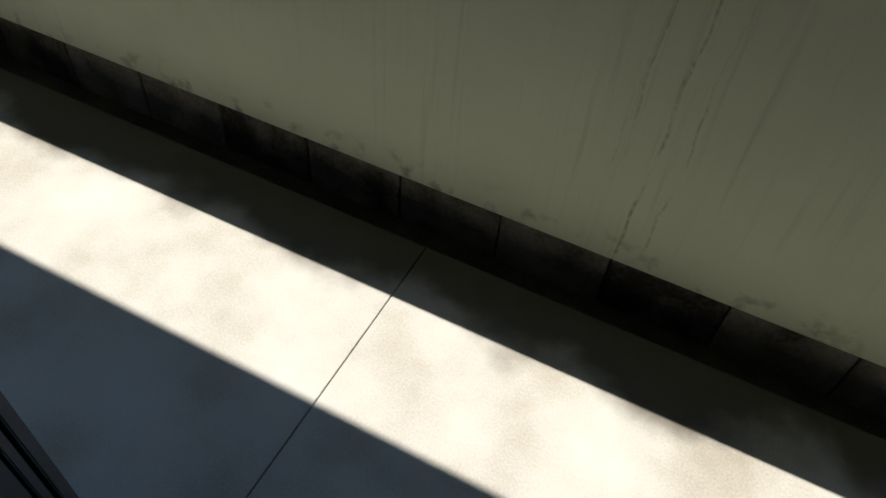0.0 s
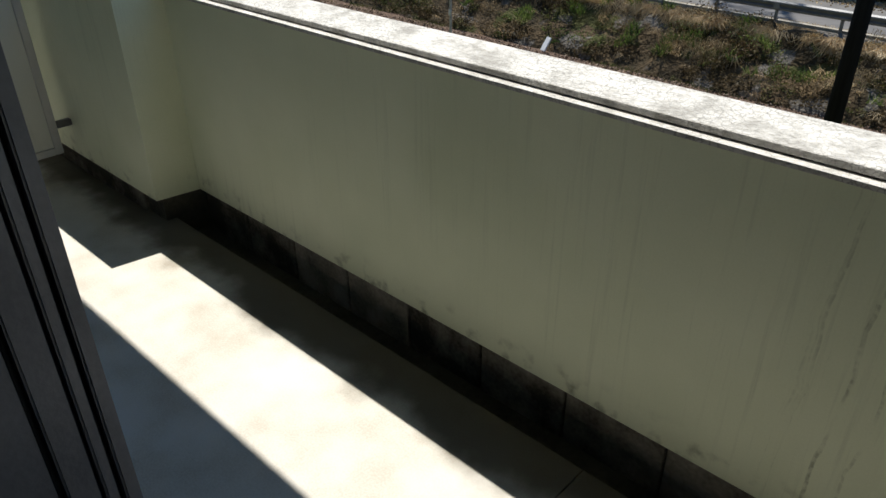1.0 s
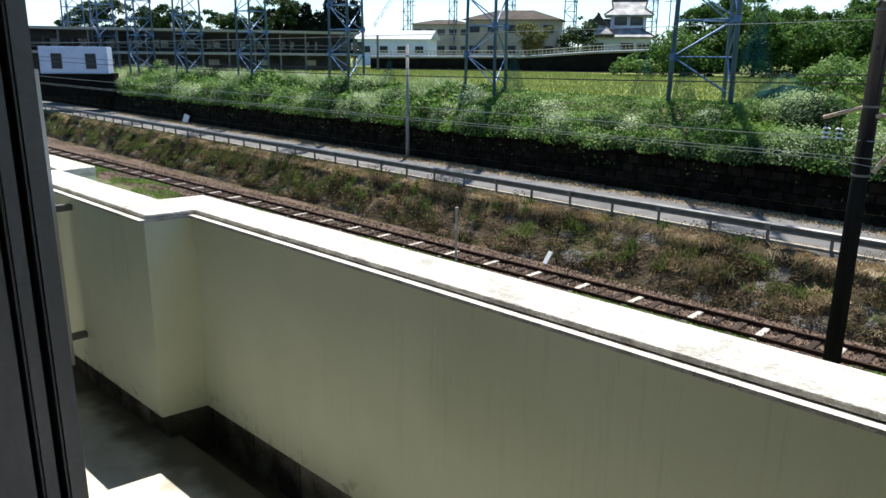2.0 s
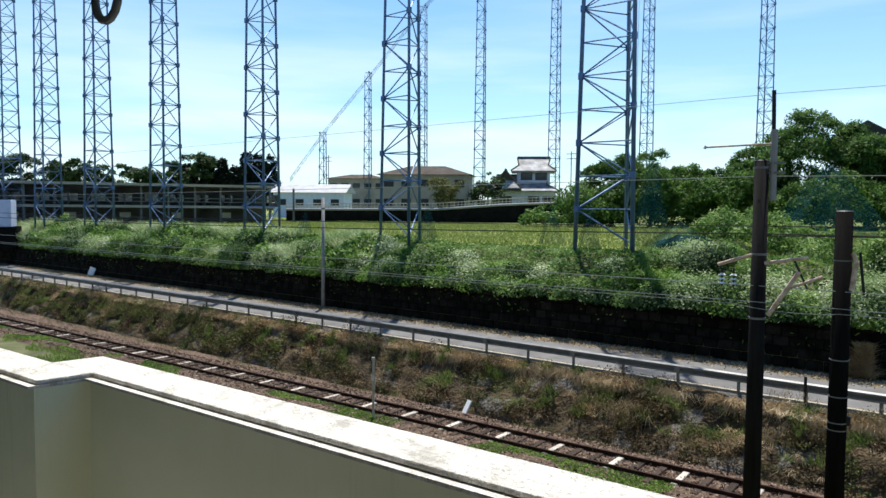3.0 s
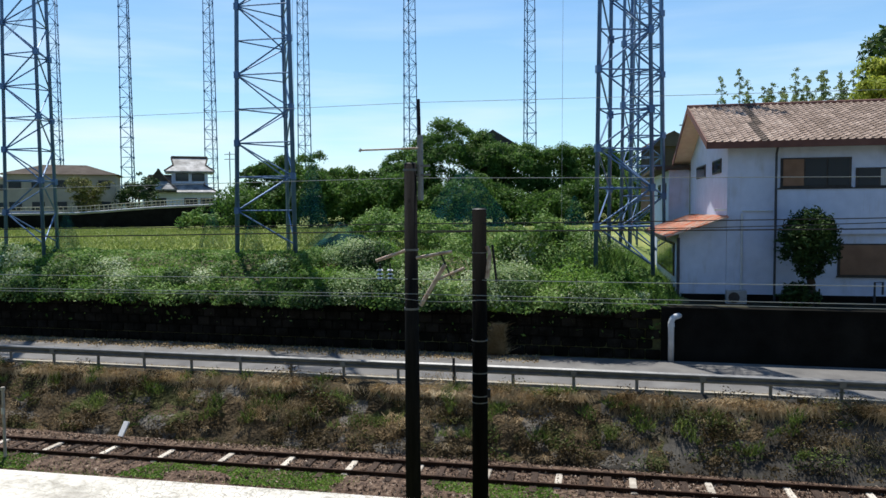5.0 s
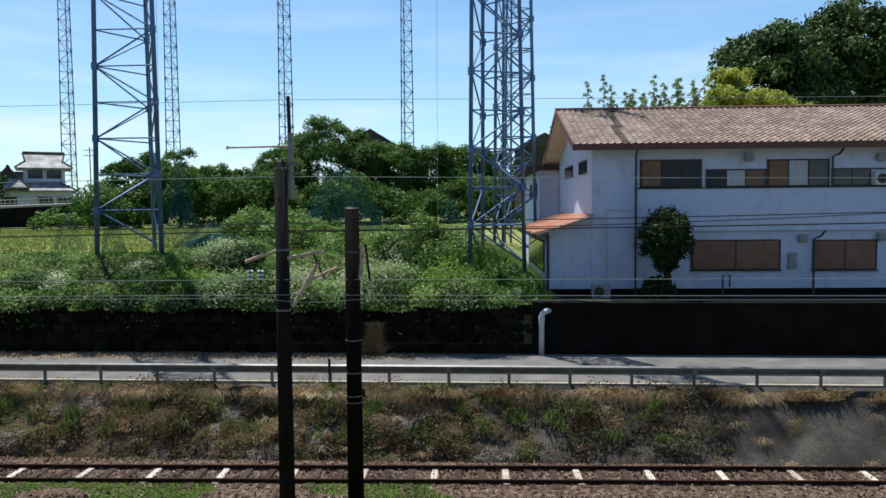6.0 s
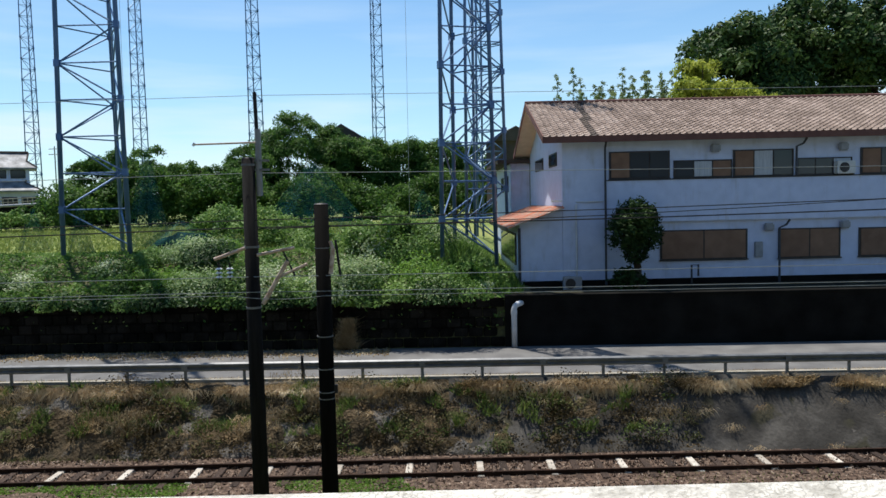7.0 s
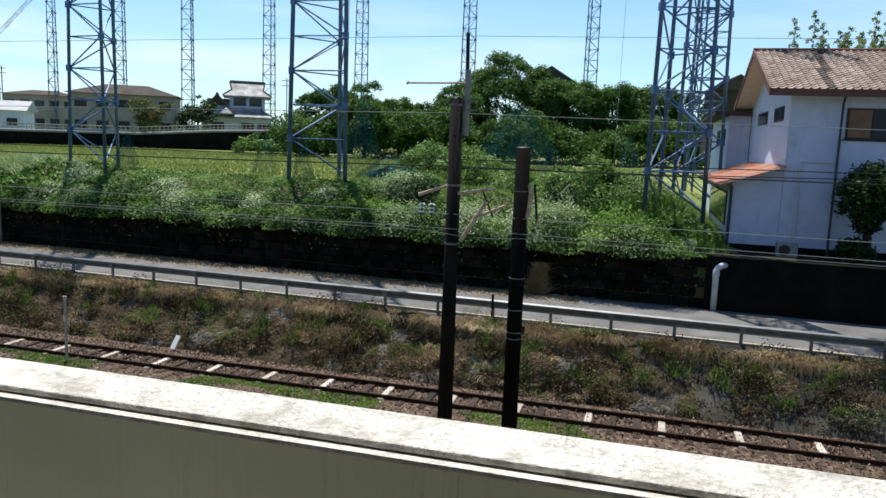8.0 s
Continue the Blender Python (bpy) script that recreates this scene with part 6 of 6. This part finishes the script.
def house(name, label, x, y, z, turn, w, d, h, rise, wallm, roofm, storeys, cols, hip=False, over=0.6):
    t = placed(name, label, "house", x, y, z, turn)
    part("wall", boxed(-w / 2, w / 2, 0, d, -1.5, h), M[wallm], t)
    bm = bmesh.new()
    r = w / 2 - d / 2 if hip else w / 2 + over
    vs = [bm.verts.new(c) for c in ((-w / 2 - over, -over, h), (w / 2 + over, -over, h), (w / 2 + over, d + over, h), (-w / 2 - over, d + over, h), (-r, d / 2, h + rise), (r, d / 2, h + rise))]
    for f in ((0, 1, 5, 4), (1, 2, 5), (2, 3, 4, 5), (3, 0, 4), (3, 2, 1, 0)):
        bm.faces.new([vs[i] for i in f])
    part("roof", bm, M[roofm], t)
    for s in range(storeys):
        for i in range(cols):
            cx = -w / 2 + w * (i + 0.5) / cols
            z0 = h * (s + 0.36) / storeys
            wn_ = part("window", boxed(cx - 0.75, cx + 0.75, -0.06, 0.02, z0, z0 + 1.1), M["winframe"], t)
            part("pane", boxed(cx - 0.65, cx + 0.65, -0.08, -0.06, z0 + 0.1, z0 + 1.0), M["glass"], wn_)
    return t


house("house", "white two-storey house with a pale grey roof", -99.4, 91.2, 1.0, 32, 13, 7, 3.6, 1.6, "white", "paleroof", 1, 4)
house("house", "beige two-storey house with a hipped grey roof", -69.3, 87.0, 1.2, 30, 13.5, 8, 5.8, 1.5, "beige", "greyroof", 2, 5, hip=True)
house("house", "grey flat-looking apartment block in the distance", -106.5, 111.0, 1.5, 32, 12, 8, 6.5, 1.0, "beige", "greyroof", 2, 5, hip=True)
# house with many white and dark roofs
def hip_gable(t, x0, x1, y0, y1, z0, rise, front):
    """A glazed tile roof: hipped skirt below, small gable above, with dark ridges and verges; front turns the gable to the street."""
    cx, cy = (x0 + x1) / 2, (y0 + y1) / 2
    hx, hy = (x1 - x0) / 2, (y1 - y0) / 2
    a, b_ = (hx * 0.52, hy * 0.62) if front else (hx * 0.66, hy * 0.5)
    zm, zt = z0 + rise * 0.45, z0 + rise
    bm = bmesh.new()
    lo = [bm.verts.new((cx + i * hx, cy + j * hy, z0 + 0.12)) for i, j in ((-1, -1), (1, -1), (1, 1), (-1, 1))]
    un = [bm.verts.new((cx + i * hx, cy + j * hy, z0 - 0.08)) for i, j in ((-1, -1), (1, -1), (1, 1), (-1, 1))]
    mi = [bm.verts.new((cx + i * a, cy + j * b_, zm)) for i, j in ((-1, -1), (1, -1), (1, 1), (-1, 1))]
    for i in range(4):
        j = (i + 1) % 4
        bm.faces.new((lo[i], lo[j], mi[j], mi[i]))
        bm.faces.new((un[i], un[j], lo[j], lo[i]))
    bm.faces.new(un[::-1])
    ends = ((cx, cy - b_ * 1.12, zt), (cx, cy + b_ * 1.12, zt)) if front else ((cx - a * 1.12, cy, zt), (cx + a * 1.12, cy, zt))
    r0, r1 = (bm.verts.new(e) for e in ends)
    if front:
        bm.faces.new((mi[0], r0, r1, mi[3])), bm.faces.new((mi[1], mi[2], r1, r0))
    else:
        bm.faces.new((mi[0], mi[1], r1, r0)), bm.faces.new((mi[2], mi[3], r0, r1))
    rf = part("upper_roof", bm, M["glazed"], t)
    gb = bmesh.new()
    for e, (i, j) in zip(ends, ((0, 1), (3, 2)) if front else ((0, 3), (1, 2))):
        gb.faces.new([gb.verts.new(mi_) for mi_ in (e, (cx + (-1, 1, 1, -1)[i] * a, cy + (-1, -1, 1, 1)[i] * b_, zm), (cx + (-1, 1, 1, -1)[j] * a, cy + (-1, -1, 1, 1)[j] * b_, zm))])
    part("gable", gb, M["winframe"], rf)
    part("ridge", tubed(Vector(ends[0]) + Vector((0, 0, 0.08)), Vector(ends[1]) + Vector((0, 0, 0.08)), 0.20, n=6), M["greyroof"], rf)
    for i, (p, q) in enumerate(((-1, -1), (1, -1), (1, 1), (-1, 1))):
        part("hip_ridge", tubed((cx + p * hx, cy + q * hy, z0 + 0.16), (cx + p * a, cy + q * b_, zm + 0.06), 0.12, n=5), M["greyroof"], rf)
        part("verge", tubed((cx + p * a, cy + q * b_, zm + 0.06), Vector(ends[(0 if q < 0 else 1) if front else (0 if p < 0 else 1)]), 0.13, n=5), M["greyroof"], rf)
    return rf


th = placed("house", "traditional house with layered glazed tile roofs", "house", -61.3, 103.0, 1.2, 30)
part("wall", boxed(-5.4, 5.0, 0.6, 8.0, -1.5, 4.2), M["white"], th)
part("upper_wall", boxed(-1.2, 4.2, 2.4, 7.2, 4.2, 7.2), M["white"], th)
hip_gable(th, -6.2, 5.6, -0.4, 8.8, 3.6, 2.7, False)
hip_gable(th, -5.6, -0.4, -1.6, 5.0, 4.0, 3.0, True)
hip_gable(th, -2.2, 5.2, 1.4, 8.2, 6.9, 2.4, False)
for a, z0 in ((-0.6, 5.5), (1.8, 5.5), (-3.9, 1.6), (0.6, 1.6), (3.0, 1.6)):
    y0 = 2.4 if z0 > 4 else 0.6
    uw = part("window", boxed(a, a + 1.9, y0 - 0.08, y0 + 0.02, z0, z0 + 1.2), M["winframe"], th)
    for j in range(2):
        part("pane", boxed(a + 0.1 + j * 0.87, a + 0.93 + j * 0.87, y0 - 0.10, y0 - 0.08, z0 + 0.1, z0 + 1.1), M["glass"], uw)
tree("broadleaf_tree", "dark garden tree between two houses", -60.4, 91.0, 0.8, spread(12, 1.9, 1.5, 2.5, 6.0, 0.8, 1.5), M["darkleaf"], 5000, 0.17, 4.0, 0.2, TG, 0.7)
tree("broadleaf_tree", "olive garden tree before the beige house", -61.6, 83.2, 0.6, spread(12, 1.6, 1.4, 2.0, 5.2, 0.8, 1.4), M["olive"], 5000, 0.15, 3.6, 0.2, TG, 0.6)
# gable of a house among the trees, its shade put into a dark wall colour
house("house", "dark-roofed house among the trees", -9.7, 98.0, 5.4, 97, 6.4, 5.0, 4.8, 1.9, "greyroof", "greyroof", 1, 2)
house("house", "grey house with gabled roof behind a tower", 11.0, 84.0, 3.0, 97, 5.0, 4.6, 5.4, 1.6, "greyroof", "greyroof", 2, 2)
# raised road wall with a pale railing at the far end of the field
rw = tagged(empty("raised_wall"), label="dark raised wall with a pale railing at the field's end", category="wall")
A, B = Vector((-79.2, 68.6, 0)), Vector((-38.0, 93.7, 0))
for i in range(16):
    a, b = A.lerp(B, i / 16), A.lerp(B, (i + 1) / 16)
    bm = bmesh.new()
    ha, hb = (float(np.interp(t_ / 16, [0, 0.45, 0.62, 0.84, 1], [1.45, 1.65, 2.3, 2.75, 2.8])) for t_ in (i, i + 1))
    vs = [bm.verts.new(c) for c in ((*a.xy, -1.5), (*b.xy, -1.5), (*b.xy, hb), (*a.xy, ha), (a.x - 0.3, a.y + 0.5, -1.5), (b.x - 0.3, b.y + 0.5, -1.5), (b.x - 0.3, b.y + 0.5, hb), (a.x - 0.3, a.y + 0.5, ha))]
    for f in ((0, 1, 2, 3), (7, 6, 5, 4), (3, 2, 6, 7), (0, 3, 7, 4), (1, 5, 6, 2)):
        bm.faces.new([vs[i] for i in f])
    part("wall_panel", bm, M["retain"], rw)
    bm = bmesh.new()
    tube(bm, (a.x, a.y, ha + 0.95), (b.x, b.y, hb + 0.95), 0.06, n=6)
    tube(bm, (a.x, a.y, ha + 0.55), (b.x, b.y, hb + 0.55), 0.04, n=6)
    part("handrail", bm, M["palesleeper"], rw)
    for j in range(6):
        c = a.lerp(b, j / 6)
        hc = ha + (hb - ha) * j / 6
        part("baluster", tubed((c.x, c.y, hc), (c.x, c.y, hc + 0.95), 0.045, n=5), M["palesleeper"], rw)
    bm = bmesh.new()
    tube(bm, (a.x, a.y, ha + 0.15), (b.x, b.y, hb + 0.15), 0.16, n=4)
    part("pale_curb", bm, M["paleroof"], rw)
# site hut beyond the bank
ht = placed("site_hut", "white site hut beside the road", "hut", -80.0, 29.6, -1.5, 58)
part("body", boxed(-3.2, 3.2, 0, 3, 1.2, 3.9, bevel=0.05), M["white"], ht)
part("base", boxed(-3.6, 3.6, -0.2, 3.2, -1.0, 1.2), M["retain"], ht)
for a in (-1.6, 1.6):
    w = part("window", boxed(a - 0.5, a + 0.5, -0.05, 0.02, 1.7, 3.2), M["winframe"], ht)
    part("pane", boxed(a - 0.42, a + 0.42, -0.07, -0.05, 1.8, 3.1), M["glass"], w)
# small white board leaning at the road's edge
rb = tagged(empty("roadside_board", pose(-61.5, 31.6, -4.12, -12, 18, 25)), label="small white board leaning at the road's edge", category="board")
part("panel", boxed(-0.28, 0.28, -0.03, 0.03, 0.05, 0.75, bevel=0.01), M["porcelain"], rb)
part("leg", boxed(-0.04, 0.04, 0.03, 0.12, -0.05, 0.6), M["galv"], rb)
# aerial masts on far roofs
for x, y, z, h in ((-108.5, 105, 6, 6.5), (-56.5, 110, 3, 8.5), (9.3, 70, 3, 6.8)):
    a = tagged(empty("roof_aerial", pose(x, y, z)), label="thin grey mast with cross arms in the distance", category="mast")
    part("mast", tubed((0, 0, -3), (0, 0, h), 0.09, n=6), M["galv"], a)
    for dz in (0.4, 1.2):
        part("cross_bar", tubed((-0.9, 0, h - dz), (0.9, 0, h - dz), 0.06, n=6), M["galv"], a)
# low wooded hills closing the distance
bm = bmesh.new()
rows = []
for i in range(60):
    a = radians(-75 + i * 2.6)
    d = 420
    h = 8 + 7 * noise.noise(Vector((i * 0.23, 0, 5))) + 3 * noise.noise(Vector((i * 0.9, 0, 8)))
    rows.append([bm.verts.new((d * math.sin(a), d * math.cos(a), 0)), bm.verts.new((d * 1.1 * math.sin(a), d * 1.1 * math.cos(a), max(2, h)))])
for a, b in zip(rows[:-1], rows[1:]):
    bm.faces.new((a[0], b[0], b[1], a[1]))
tagged(part("backdrop", bm, M["farwood"], smooth=True), label="low wooded hills in the distance", kind="structure")

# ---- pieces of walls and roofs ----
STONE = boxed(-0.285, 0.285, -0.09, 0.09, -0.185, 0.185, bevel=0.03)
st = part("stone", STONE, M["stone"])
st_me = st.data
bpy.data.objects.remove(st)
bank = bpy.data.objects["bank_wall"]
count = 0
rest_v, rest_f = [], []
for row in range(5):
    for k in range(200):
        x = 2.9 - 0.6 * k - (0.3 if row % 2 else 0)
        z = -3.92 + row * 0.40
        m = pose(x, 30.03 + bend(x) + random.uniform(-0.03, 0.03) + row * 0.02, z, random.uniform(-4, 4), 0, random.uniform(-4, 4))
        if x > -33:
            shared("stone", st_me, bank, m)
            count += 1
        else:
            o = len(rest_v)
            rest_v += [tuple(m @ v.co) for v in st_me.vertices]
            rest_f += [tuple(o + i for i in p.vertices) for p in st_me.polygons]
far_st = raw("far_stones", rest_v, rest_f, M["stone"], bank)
far_st["kind"] = "stuff"

# roof tiles: a shallow curved pan with a raised roll
prof = [(-0.15, 0.0), (-0.09, -0.012), (-0.01, -0.012), (0.05, 0.0), (0.085, 0.035), (0.12, 0.045), (0.155, 0.03), (0.165, 0.0)]
tv = [(x, 0.0, z + 0.035) for x, z in prof] + [(x, 0.36, z) for x, z in prof] + [(x, 0.0, z + 0.005) for x, z in prof]
tf = [(i, i + 1, i + 9, i + 8) for i in range(7)] + [(i, i + 16, i + 17, i + 1) for i in range(7)]
tile_ob = raw("roof_tile", tv, tf, M["tile"])
tile_me = tile_ob.data
bpy.data.objects.remove(tile_ob)
shadow_tile_me = tile_me.copy()
shadow_tile_me.materials[0] = M["shadowtile"]
rest_v, rest_f = [], []
rows_n = int(slope_len / 0.30)
for r in range(rows_n):
    s = r * slope_len / rows_n
    y = BY - 0.65 + s * math.cos(radians(ang))
    z = EAVE - 0.05 + s * math.sin(radians(ang)) + 0.012
    for k in range(103):
        x = BX - 0.75 + 0.30 * k
        m = pose(x, y, z + random.uniform(-0.004, 0.004), ang, 0, 0)
        # A shadow stripe from ridge to eave is put into these darker tiles.
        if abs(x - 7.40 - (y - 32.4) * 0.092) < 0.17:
            shared("roof_tile", shadow_tile_me, roof, m)
        elif k < 13 and r < 21:
            shared("roof_tile", tile_me, roof, m)
        else:
            o = len(rest_v)
            rest_v += [tuple(m @ v.co) for v in tile_me.vertices]
            rest_f += [tuple(o + i for i in p.vertices) for p in tile_me.polygons]
rt = raw("roof_tiles_rest", rest_v, rest_f, M["tile"], roof)
rt["kind"] = "stuff"
